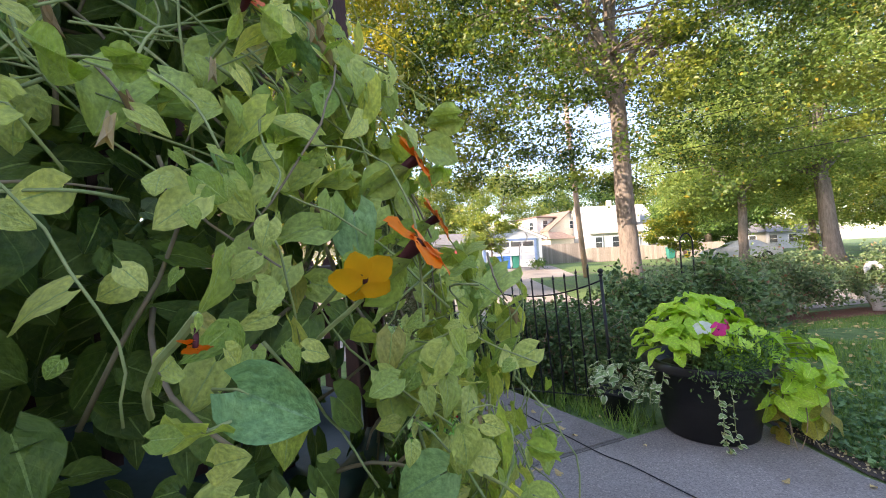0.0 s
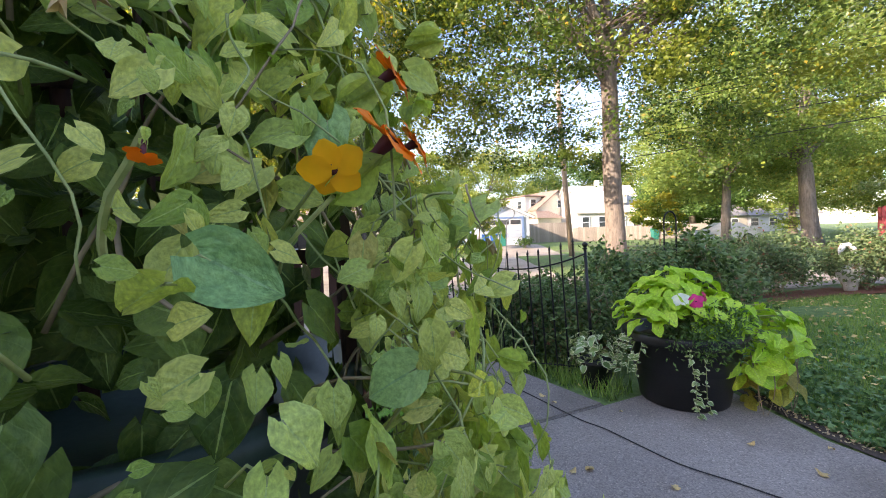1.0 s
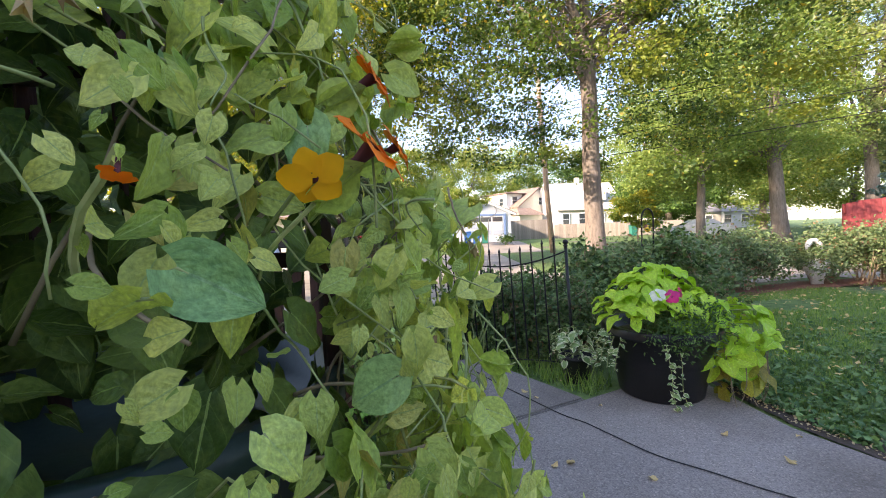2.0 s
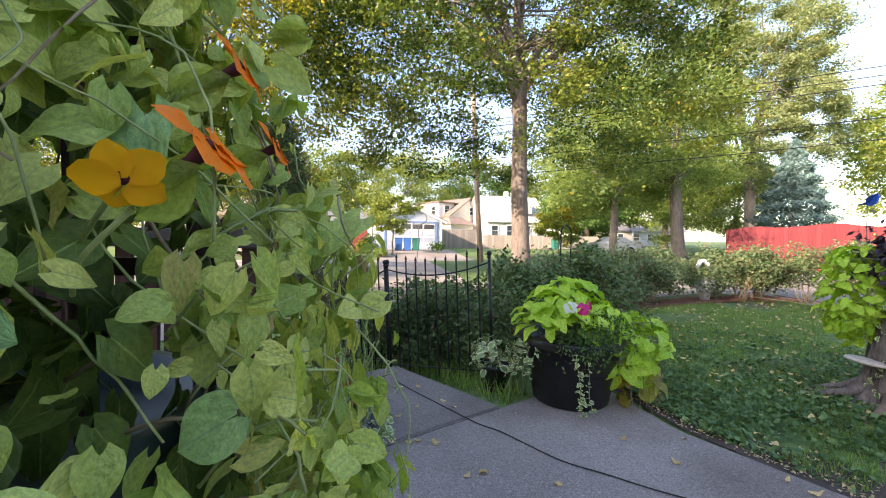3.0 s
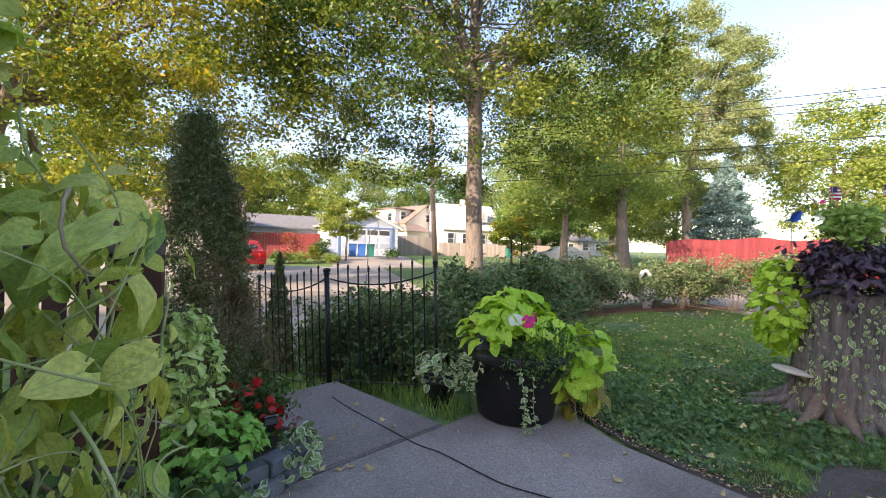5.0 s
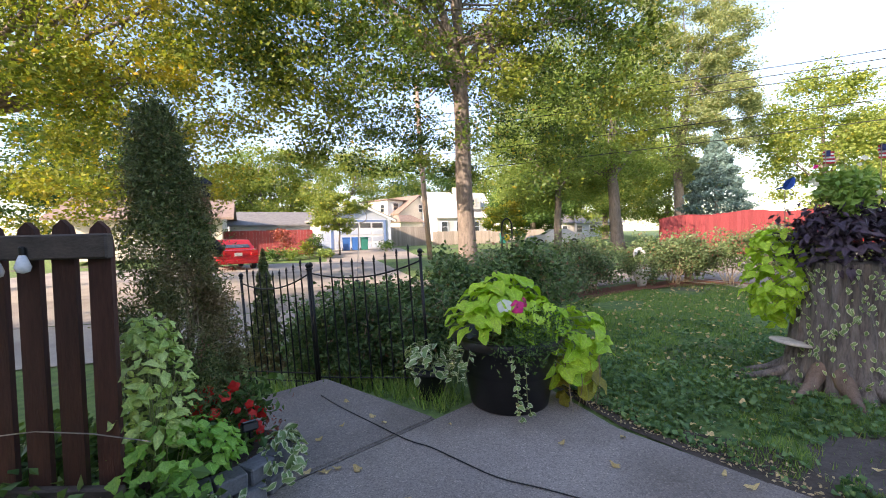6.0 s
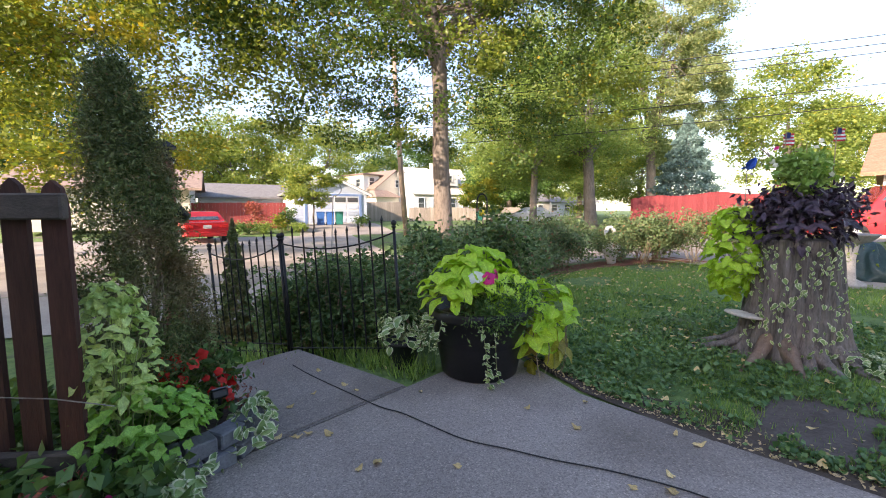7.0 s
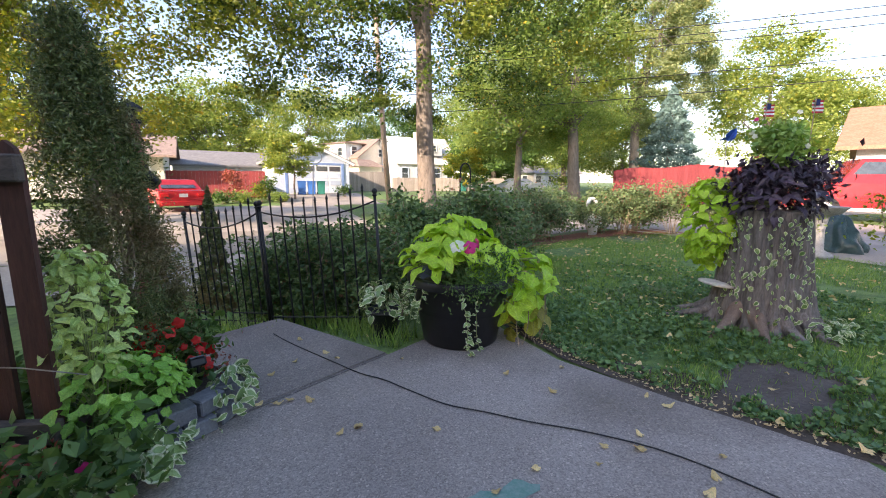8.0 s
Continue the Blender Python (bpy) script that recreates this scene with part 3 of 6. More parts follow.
tree((5.60, 13.9), 6.7, (-0.16, 0.0), 0.28, (5.7, 14.7, 8.5), (7.2, 5.2, 5.9), 125000, 0.122, M["maple"], "tall shade tree with furrowed bark and yellowing green leaves", 380, 8, low=0.86, clump=0.46, shells=0.42, bare=2.0,
     mains=((0.20, ((5.45, 13.9, 6.3), (5.25, 13.85, 7.3), (4.85, 13.8, 8.4), (4.5, 13.8, 9.6), (4.3, 13.8, 11.5))),
            (0.21, ((5.45, 13.9, 6.4), (5.50, 13.95, 7.6), (5.35, 14.0, 8.8), (5.55, 14.1, 10.4), (5.8, 14.2, 12.6))),
            (0.13, ((5.48, 13.9, 5.5), (5.0, 13.7, 6.3), (4.4, 13.4, 6.9), (3.6, 13.0, 7.7), (2.5, 12.6, 8.3))),
            (0.13, ((5.50, 13.9, 5.9), (6.0, 13.9, 6.7), (6.9, 13.7, 7.5), (8.2, 13.5, 8.1), (9.8, 13.3, 8.6))),
            (0.10, ((5.50, 13.9, 6.1), (5.9, 14.2, 7.0), (7.0, 14.8, 8.6), (8.6, 15.4, 10.0)))))
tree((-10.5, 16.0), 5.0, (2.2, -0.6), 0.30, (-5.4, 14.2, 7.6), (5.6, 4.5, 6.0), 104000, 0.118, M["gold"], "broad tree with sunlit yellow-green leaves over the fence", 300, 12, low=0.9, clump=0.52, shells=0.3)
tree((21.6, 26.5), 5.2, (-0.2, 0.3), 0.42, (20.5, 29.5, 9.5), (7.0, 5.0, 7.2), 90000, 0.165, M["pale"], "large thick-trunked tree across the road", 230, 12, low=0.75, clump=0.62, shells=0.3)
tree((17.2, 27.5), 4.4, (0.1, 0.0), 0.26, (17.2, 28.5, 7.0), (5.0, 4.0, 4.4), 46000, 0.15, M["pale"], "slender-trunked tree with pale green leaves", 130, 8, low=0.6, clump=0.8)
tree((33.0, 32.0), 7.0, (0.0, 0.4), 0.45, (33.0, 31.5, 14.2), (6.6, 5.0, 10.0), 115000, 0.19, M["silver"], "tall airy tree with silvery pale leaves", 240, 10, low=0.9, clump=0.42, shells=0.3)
tree((1.75, 30.2), 1.9, (0.05, 0), 0.06, (1.8, 30.2, 2.85), (1.75, 1.5, 1.35), 8000, 0.16, M["sunny"], "young staked tree in front of the garage", 46, 6, low=0.8)
tree((14.3, 30.0), 1.2, (0, 0), 0.05, (14.3, 30.0, 2.2), (1.9, 1.5, 1.3), 7000, 0.17, M["gold"], "small bright yellow-green ornamental tree", 40, 6, low=0.8)
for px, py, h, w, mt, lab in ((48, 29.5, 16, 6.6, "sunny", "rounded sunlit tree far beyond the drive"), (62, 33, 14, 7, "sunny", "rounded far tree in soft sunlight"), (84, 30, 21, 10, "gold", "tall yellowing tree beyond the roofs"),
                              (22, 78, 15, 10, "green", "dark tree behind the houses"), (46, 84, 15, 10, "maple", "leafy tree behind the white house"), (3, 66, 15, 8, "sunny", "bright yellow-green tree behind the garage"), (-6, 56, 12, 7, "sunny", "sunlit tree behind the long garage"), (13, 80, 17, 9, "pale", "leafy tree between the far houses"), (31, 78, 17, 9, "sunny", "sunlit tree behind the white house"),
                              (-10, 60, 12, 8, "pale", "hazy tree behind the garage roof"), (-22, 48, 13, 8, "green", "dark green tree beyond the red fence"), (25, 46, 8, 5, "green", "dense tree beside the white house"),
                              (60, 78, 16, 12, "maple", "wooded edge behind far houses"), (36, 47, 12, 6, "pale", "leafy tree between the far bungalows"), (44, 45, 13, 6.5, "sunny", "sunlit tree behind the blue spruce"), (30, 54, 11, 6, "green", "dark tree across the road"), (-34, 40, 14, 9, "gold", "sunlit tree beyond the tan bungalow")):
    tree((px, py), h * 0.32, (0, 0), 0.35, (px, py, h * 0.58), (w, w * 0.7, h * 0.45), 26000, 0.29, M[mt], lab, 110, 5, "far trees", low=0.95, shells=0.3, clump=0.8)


# trees added out of view behind the patio, placed to block the yard's sun
for px, py, ch, cr, cz in ((-9.0, -1.2, 6.6, 4.4, 3.4), (-15.0, -3.5, 8.2, 4.8, 4.2), (-13.0, -10.0, 10.0, 5.5, 5.2)):
    tree((px, py), 2.6, (0, 0), 0.28, (px, py, ch * 0.55 + 0.4), (cr, cr, cz), 16000, 0.42, M["maple"], "unseen tree added behind the patio to cast shade", 90, 6, "shade trees", low=0.95, shells=0.1, clump=1.0)


def spruce(at, h, r, label, n, mat, size, group="", name="spruce"):
    """A cone of layered sprays round a straight stem."""
    x, y = at
    z0 = gz(x, y)
    t = thing(name, label, "evergreen", (0, 0, 0), group)
    part("trunk", Build().tube([(x, y, z0 - 0.05), (x, y, z0 + h * 0.95)], [r * 0.08, r * 0.01], 7), M["bark"], t)
    u = rng.uniform(0, 1, n) ** 0.7
    ang = rng.uniform(0, 2 * math.pi, n)
    tier = 1 + 0.16 * np.sin(u * 60) + 0.12 * np.sin(ang * 7 + u * 25)
    rr = r * u ** 0.8 * tier * rng.uniform(0.55, 1.0, n) ** 0.5
    pts = np.stack([x + rr * np.cos(ang), y + rr * np.sin(ang), z0 + h * (1 - u) + h * 0.02], 1)
    cloud("crown", pts, size, mat, t, 0.45, 0.3)
    return t


spruce((26.1, 22.4), 7.6, 2.6, "blue spruce with dense silvery needles", 16000, M["bluespruce"], 0.24)
spruce((0.46, 5.35), 1.24, 0.19, "small clipped evergreen cone behind the gate", 9000, M["needle"], 0.034, name="dwarf_evergreen")


# ---------- hedge and shrubs ----------
def shrub(at, h, w, n, mat, label, size=0.06, group="shrub border", name="shrub", stems=9, base=0.3):
    """Several stems from one root, each with leafy twigs; base is where the leaves begin."""
    x, y = at
    z0 = gz(x, y)
    t = thing(name, label, "shrub", (0, 0, 0), group)
    bd = Build()
    ends = []
    for k in range(stems):
        a, q = rnd.uniform(0, 6.28), rnd.uniform(0.15, 0.55)
        e = Vector((x + math.cos(a) * w * q, y + math.sin(a) * w * q, z0 + h * rnd.uniform(0.72, 1.0) * (1.08 - 0.5 * q)))
        p = limb(bd, (x + rnd.uniform(-0.06, 0.06), y + rnd.uniform(-0.06, 0.06), z0 - 0.02), e, 0.009, 0.003, 0.1, 5, 5)
        ends.append(e)
        for j in range(5):
            f = p[rnd.choice((2, 3, 4, 5))]
            g = f + Vector((rnd.uniform(-1, 1), rnd.uniform(-1, 1), rnd.uniform(-0.5, 0.5))) * w * 0.36
            if g.z - z0 > h * base:
                limb(bd, f, g, 0.004, 0.0015, 0.1, 4, 3)
                ends.append(g)
    part("stem", bd, M["twig"], t)
    cloud("foliage", clumps(ends, [w * rnd.uniform(0.20, 0.36) for _ in ends], n // len(ends), 0.75), size, mat, t, 0.6, 0.3)
    return t


for k in range(9):
    u = k / 8
    shrub((1.35 + u * 1.9 + rnd.uniform(-0.08, 0.08), 5.05 - u * 0.25 + rnd.uniform(-0.1, 0.2)), 0.72 + 0.36 * u + 0.10 * math.sin(k * 1.7), 0.56, 2300, M["shrub"], "leafy dark green rose shrub behind the iron fence", 0.055, base=0.05)
for k in range(7):
    u = k / 6
    shrub((1.98 - u * 1.05 + rnd.uniform(-0.05, 0.05), 4.12 + u * 0.68 + rnd.uniform(-0.05, 0.08)), 0.72 + 0.10 * math.sin(k * 2.7), 0.42, 1900, M["shrub"], "leafy shrub growing close against the iron fence", 0.042, base=0.05)
for k in range(14):
    u = k / 13
    x, y = 3.3 + u * 5.4, 6.7 + 1.4 * math.sin(u * 2.2)
    if abs(x - 6.9) < 0.5:
        continue
    shrub((x, y + rnd.uniform(-0.2, 0.3)), 0.95 + 0.25 * math.sin(k * 2.3), 0.78, 2300, M["rose"], "loose rose shrub with reddish leaf tips", 0.058)
for x, y, h in ((8.85, 7.2, 1.1), (8.5, 7.9, 1.0), (9.1, 6.5, 1.15), (3.0, 5.5, 0.8), (3.9, 5.7, 0.7), (8.15, 7.75, 1.05), (7.95, 8.35, 0.95), (6.2, 8.3, 1.0), (5.3, 8.15, 1.05), (4.5, 7.9, 1.0), (6.75, 8.7, 1.05), (9.7, 6.9, 1.2)):
    shrub((x, y), h, 0.7, 2400, M["rose"], "upright shrub in red mulch at the lawn's edge", 0.055)
bd = Build()
for k in range(40):
    u = k / 39
    for s in (-1, 1):
        x, y = 3.1 + u * 6.2, 6.75 + 1.25 * math.sin(u * 2.4) + s * 0.55
        bd.v.append((x, y, gz(x, y) + 0.02 + 0.01 * math.sin(k * 2.1)))
        bd.uv.append((0, 0))
    if k:
        bd.f.append((2 * k - 2, 2 * k - 1, 2 * k + 1, 2 * k))
structure("mulch_bed", bd, M["mulch"], "strip of reddish mulch under the shrubs", True)


# ---------- buildings ----------
def gable_house(name, label, c, w, d, eave, ridge, rz, wall, roof, axis="y", over=0.35):
    """A house as an Empty at its base: wall block, roof of two slopes and gable ends. axis: the ridge's direction."""
    h = thing(name, label, "house")
    h.matrix_world = pose(*c, 0, 0, rz)
    part("wall", Build().box((0, 0, eave / 2), (w, d, eave), b=0.02), wall, h)
    a, b = (w, d) if axis == "y" else (d, w)
    ha, hb, th = a / 2, b / 2, 0.14
    sl = (ridge - eave) / ha
    bd = Build()
    for s in (-1, 1):
        e, z = s * (ha + over), eave - over * sl
        v = [(e, -hb - over, z), (e, hb + over, z), (0, hb + over, ridge), (0, -hb - over, ridge)]
        v += [(p[0], p[1], p[2] + th) for p in v]
        bd.add(v, [(0, 1, 2, 3), (7, 6, 5, 4), (0, 4, 5, 1), (1, 5, 6, 2), (2, 6, 7, 3), (3, 7, 4, 0)], pose(0, 0, 0, 0, 0, 0 if axis == "y" else 90))
        gb = Build()
        gb.add([(-ha, s * hb, eave), (ha, s * hb, eave), (0, s * hb, ridge), (-ha, s * (hb - 0.1), eave), (ha, s * (hb - 0.1), eave), (0, s * (hb - 0.1), ridge)],
               [(0, 1, 2), (5, 4, 3), (0, 3, 4, 1), (1, 4, 5, 2), (2, 5, 3, 0)], pose(0, 0, 0, 0, 0, 0 if axis == "y" else 90))
        part("gable", gb, wall, h)
    part("roof", bd, roof, h)
    return h


def window(parent, x, y, z, w, h, rz=0.0, trim=None, mullion=True):
    """A window on a wall: pane, frame, sill and a sash bar. The wall's outside is towards -y before rz."""
    m = pose(x, y, z, 0, 0, rz)
    bd = Build()
    t = 0.09
    for cx, cz, sx, sz in ((0, h / 2 + t / 2, w + 2 * t, t), (-w / 2 - t / 2, 0, t, h), (w / 2 + t / 2, 0, t, h)):
        v, f = chamfer(sx, 0.09, sz, 0.008)
        bd.add(v, f, m @ pose(cx, -0.03, cz))
    if mullion:
        v, f = chamfer(w, 0.05, 0.05, 0.004)
        bd.add(v, f, m @ pose(0, -0.02, 0))
    win = part("window", bd, trim or M["trim"], parent)
    v, f = chamfer(w, 0.03, h, 0.0)
    part("pane", Build().add(v, f, m @ pose(0, -0.005, 0)), M["glass"], win)
    v, f = chamfer(w + 0.26, 0.16, 0.06, 0.008)
    part("sill", Build().add(v, f, m @ pose(0, -0.06, -h / 2 - 0.03)), trim or M["trim"], win)
    return win


def clapboards(parent, x0, x1, y, z0, z1, mat, step=0.2, rz=0.0):
    """Lapped boards on a wall face."""
    bd = Build()
    z = z0
    while z < z1:
        v, f = chamfer(x1 - x0, 0.03, step * 0.96, 0.006)
        bd.add(v, f, pose(0, 0, 0, 0, 0, rz) @ pose((x0 + x1) / 2, y, z + step / 2, -3))
        z += step
    return part("siding", bd, mat, parent)


# garage with a wide blue door; its front's shade is put into the siding colour
g = gable_house("garage", "white garage, front coloured pale blue for shade, panelled door, grey roof", (2.62, 39.2, 0.12), 4.9, 7.5, 2.25, 3.35, 14, M["blueside"], M["roofgrey"])
# front boards coloured bluish as shaded, side boards white as sunlit
clapboards(g, -2.44, 2.44, -3.765, 0.05, 2.25, M["blueside"])
clapboards(g, -3.75, 3.75, -2.465, 0.05, 2.25, M["whiteside"], rz=-90)
door = part("garage_door", Build().box((0.1, -3.80, 1.02), (3.5, 0.06, 2.05), b=0.01), M["whiteside"], g)
for j in range(4):
    for k in range(4):
        top = j == 3
        part("panel" if not top else "pane", Build().box((-1.21 + k * 0.87, -3.84, 0.28 + j * 0.5), (0.74, 0.03, 0.34), b=0.015), M["glass"] if top else M["blueside"], door)
fr = Build()
for cx, cz, sx, sz in ((0.1, 2.12, 3.9, 0.16), (-1.75, 1.02, 0.18, 2.05), (1.95, 1.02, 0.18, 2.05)):
    fr.box((cx, -3.80, cz), (sx, 0.10, sz), b=0.01)
part("door_frame", fr, M["bluetrim"], g)
for s in (-1, 1):
    part("bargeboard", Build().span((s * 2.7, -4.13, 2.09), (0, -4.13, 3.37), 0.06, 0.16), M["trim"], g)
part("chimney", Build().box((0.9, 1.5, 3.3), (0.4, 0.4, 0.9), b=0.02), M["cream"], g)
g.matrix_world = pose(-0.15, 0, 0) @ g.matrix_world @ Matrix.Diagonal((1.22, 1.0, 1.12, 1.0))
g2 = gable_house("long_garage", "low white outbuilding with a wide grey roof", (-3.0, 41.5, 0.1), 9.0, 6.5, 2.25, 3.4, 14, M["whiteside"], M["roofgrey"], "x")
clapboards(g2, -4.5, 4.5, -3.27, 0.05, 2.25, M["whiteside"])

# cream two-storey house
h = gable_house("cream_house", "cream two-storey house with brown roofs", (11.5, 62.5, 0.1), 7.6, 8.0, 4.3, 6.8, 33, M["cream"], M["roofbrown"])
part("dormer", Build().box((-3.2, 0.4, 5.0), (3.0, 6.0, 2.2), b=0.02), M["trim"], h, "white boxed dormer")
part("dormer_roof", Build().box((-3.1, 0.4, 6.16), (3.8, 6.8, 0.16), b=0.03), M["roofbrown"], h)
part("porch", Build().box((-3.4, -4.9, 1.5), (4.2, 2.2, 3.0), b=0.02), M["cream"], h)
bd = Build().add([(-5.9, -6.4, 2.95), (-0.9, -6.4, 2.95), (-0.9, -3.7, 2.95), (-5.9, -3.7, 2.95), (-4.6, -4.6, 3.95), (-2.2, -4.6, 3.95), (-2.2, -3.9, 3.95), (-4.6, -3.9, 3.95)],
                 [(3, 2, 1, 0), (0, 1, 5, 4), (1, 2, 6, 5), (2, 3, 7, 6), (3, 0, 4, 7), (4, 5, 6, 7)])
part("porch_roof", bd, M["roofbrown"], h)
for x, z in ((-4.2, 1.5), (-2.6, 1.5)):
    window(h, x, -6.02, z, 0.8, 1.2)
window(h, 0.2, -4.02, 1.7, 0.9, 1.3)
window(h, 0.4, -4.02, 5.0, 0.8, 1.0)
for y in (-1.6, 1.6):
    window(h, -4.73, y, 5.0, 0.8, 1.0, -90)
window(h, -3.2, -2.62, 5.2, 0.9, 1.0)

# white storey-and-a-half house
h = gable_house("white_house", "white storey-and-a-half house with a pale steep roof", (18.9, 58.5, 0.3), 9.0, 8.0, 3.4, 6.9, 8, M["whiteside"], M["rooflight"], "x")
clapboards(h, -4.5, 4.5, -4.015, 0.1, 3.4, M["whiteside"])
for x in (-3.4, -1.2, 1.4, 3.4):
    window(h, x, -4.05, 1.95, 0.85, 1.35, trim=M["blueside"])
part("dormer", Build().box((1.0, -2.6, 5.2), (2.6, 2.4, 1.7), b=0.02), M["whiteside"], h)
window(h, 1.0, -3.82, 5.3, 0.7, 0.8)
part("chimney", Build().box((0.2, 0.3, 7.2), (0.55, 0.55, 1.2), b=0.03), M["cream"], h)
# low grey bungalow far off
h = gable_house("bungalow", "low grey bungalow far across the road", (48.5, 68.0, 0.2), 9, 7.0, 2.6, 4.4, -6, M["whiteside"], M["roofgrey"], "x")
for x in (-4, -1.5, 1.5, 4):
    window(h, x, -3.52, 1.5, 1.0, 1.1)
h = gable_house("bungalow", "pale bungalow with a grey roof far off", (38.5, 69.0, 0.2), 10, 7.0, 2.7, 4.6, 4, M["cream"], M["roofgrey"], "x")
for x in (-3, 0, 3):
    window(h, x, -3.52, 1.5, 1.0, 1.1)
h = gable_house("bungalow", "white bungalow with an orange-brown roof", (28.6, 6.0, -0.1), 13, 8.0, 2.75, 4.5, -68, M["whiteside"], M["rooforange"], "x", 0.6)
for x in (-4.2, -1.0, 2.6):
    window(h, x, -4.02, 1.5, 1.4, 1.1)
h = gable_house("bungalow", "tan bungalow with wide eaves beyond the red fence", (-10.2, 33.5, 0.1), 8.0, 8.0, 2.6, 3.9, 10, M["cream"], M["roofbrown"], "x", 0.7)
for x in (0.6, 2.8):
    window(h, x, -4.02, 1.5, 0.9, 1.1)


# ---------- board fences ----------
def board_fence(name, label, a, b, h, mat, w=0.14, gap=0.006, wave=0.0, cap=False):
    a, b = Vector((*a, 0)), Vector((*b, 0))
    L = (b - a).length
    d = (b - a).normalized()
    rz = math.degrees(math.atan2(d.y, d.x))
    f = thing(name, label, "fence")
    n = int(L / (w + gap))
    me = Build().box((0, 0, h / 2), (w, 0.022, h), b=0.004).mesh("board", mat)
    for k in range(n):
        p = a + d * (k + 0.5) * (w + gap)
        o = part("board", me, None, f)
        o.matrix_basis = pose(p.x, p.y, gz(p.x, p.y) + 0.02 + wave * math.sin(k * 0.35) + rnd.uniform(-0.012, 0.012), 0, 0, rz)
    nrm = Vector((-d.y, d.x, 0)) * 0.05
    for z in (0.35, h - 0.35):
        part("rail", Build().span(a + nrm + Vector((0, 0, z + gz(a.x, a.y))), b + nrm + Vector((0, 0, z + gz(b.x, b.y))), 0.05, 0.09, 0.005), mat, f)
    for k in range(int(L / 2.4) + 1):
        p = a + d * min(L, k * 2.4) + nrm * 1.9
        part("post", Build().box((p.x, p.y, gz(p.x, p.y) + h / 2), (0.09, 0.09, h), rz, 0.006), mat, f)
    return f


board_fence("red_fence", "red painted board fence beside the driveway", (-6.2, 31.2), (0.1, 31.8), 1.75, M["redfence"], 0.2)
board_fence("red_fence", "sunlit red board fence with a dipped top", (14.8, 15.2), (21.5, 13.2), 1.85, M["redfence"], 0.16, wave=0.05)
board_fence("grey_fence", "tall grey weathered board fence", (6.6, 41.0), (11.0, 42.0), 1.9, M["greyfence"], 0.2)
board_fence("grey_fence", "long grey board fence behind the big tree", (11.1, 40.6), (24.0, 41.5), 1.35, M["greyfence"], 0.22)


# ---------- iron fence and gate ----------
def iron_panel(name, label, a, b, za, zb, base_a, base_b, n, dip, rails):
    """One bowed panel between two posts: bars with spear tips, a hanging top rail, bottom rails."""
    f = thing(name, label, "fence", group="iron fence panels")
    a, b = Vector((*a, 0)), Vector((*b, 0))
    lean = Vector((-0.05, 0.0, 0))

    def top(u):
        return za + (zb - za) * u - dip * 4 * u * (1 - u)

    def low(u):
        return base_a + (base_b - base_a) * u
    for u in (0.0, 1.0):
        p = a.lerp(b, u)
        h = top(u)
        post = part("post", Build().tube([(p.x, p.y, low(u) - 0.06), (p.x + lean.x, p.y, h + 0.02)], 0.0115, 10), M["iron"], f, smooth=True)
        m = pose(p.x + lean.x, p.y, h + 0.02)
        part("finial", Build().lathe([(0.010, 0), (0.019, 0.004), (0.019, 0.012), (0.010, 0.016), (0.017, 0.024), (0.023, 0.036), (0.017, 0.050), (0.004, 0.058)], 12, m=m), M["iron"], post, smooth=True)
    for k in range(1, n + 1):
        u = k / (n + 1)
        p = a.lerp(b, u)
        h = top(u) + 0.085 + 0.015 * abs(u - 0.5)
        bar = part("bar", Build().tube([(p.x, p.y, low(u) - 0.04), (p.x + lean.x, p.y, h)], 0.0066, 6), M["iron"], f)
        part("spear_tip", Build().lathe([(0.004, 0), (0.010, 0.003), (0.010, 0.009), (0.005, 0.012), (0.011, 0.024), (0.009, 0.032), (0.001, 0.058)], 8, m=pose(p.x + lean.x, p.y, h)), M["iron"], bar)
    pts = [a.lerp(b, k / 20) + lean * 0.95 + Vector((0, -0.009, top(k / 20) - 0.01)) for k in range(21)]
    part("top_rail", Build().tube(pts, 0.0065, 6), M["iron"], f, smooth=True)
    for z in rails:
        pts = [a.lerp(b, k / 4) + lean * z + Vector((0, -0.009, low(k / 4) + z)) for k in range(5)]
        part("bottom_rail", Build().tube(pts, 0.006, 6), M["iron"], f)
    return f


iron_panel("iron_fence", "black iron fence panel with spear tips and a bowed rail", (1.81, 3.75), (1.02, 4.26), 0.965, 0.865, -0.02, -0.09, 9, 0.075, (0.10,))
iron_panel("iron_gate", "black iron gate panel with spear tips, standing ajar", (1.00, 4.27), (0.40, 4.83), 0.86, 0.76, -0.09, -0.18, 9, 0.085, (0.06, 0.13))


# ---------- picket fence, post and lights ----------
fence = thing("picket_fence", "dark red-brown picket fence with pointed tops", "fence")
fd = Vector((-0.962, 0.272, 0))
frz = math.degrees(math.atan2(fd.y, fd.x))
pm = Build()
out = [(-0.041, 0.0), (0.041, 0.0), (0.041, 1.02), (0.037, 1.055), (0.028, 1.09), (0.0, 1.115), (-0.028, 1.09), (-0.037, 1.055), (-0.041, 1.02)]
pm.prism(out, -0.010, 0.010, pose(0, 0, 0, 90))
pmesh = pm.mesh("picket", M["picket"])
p0 = Vector((0.337, 2.556, 0.10))
for k in range(0, 15):
    p = p0 + fd * 0.128 * k
    part("picket", pmesh, None, fence).matrix_basis = pose(p.x, p.y, p.z + rnd.uniform(-0.008, 0.008), rnd.uniform(-0.5, 0.5), rnd.uniform(-0.8, 0.8), frz)
fn = Vector((-0.272, -0.962, 0)) * 0.030
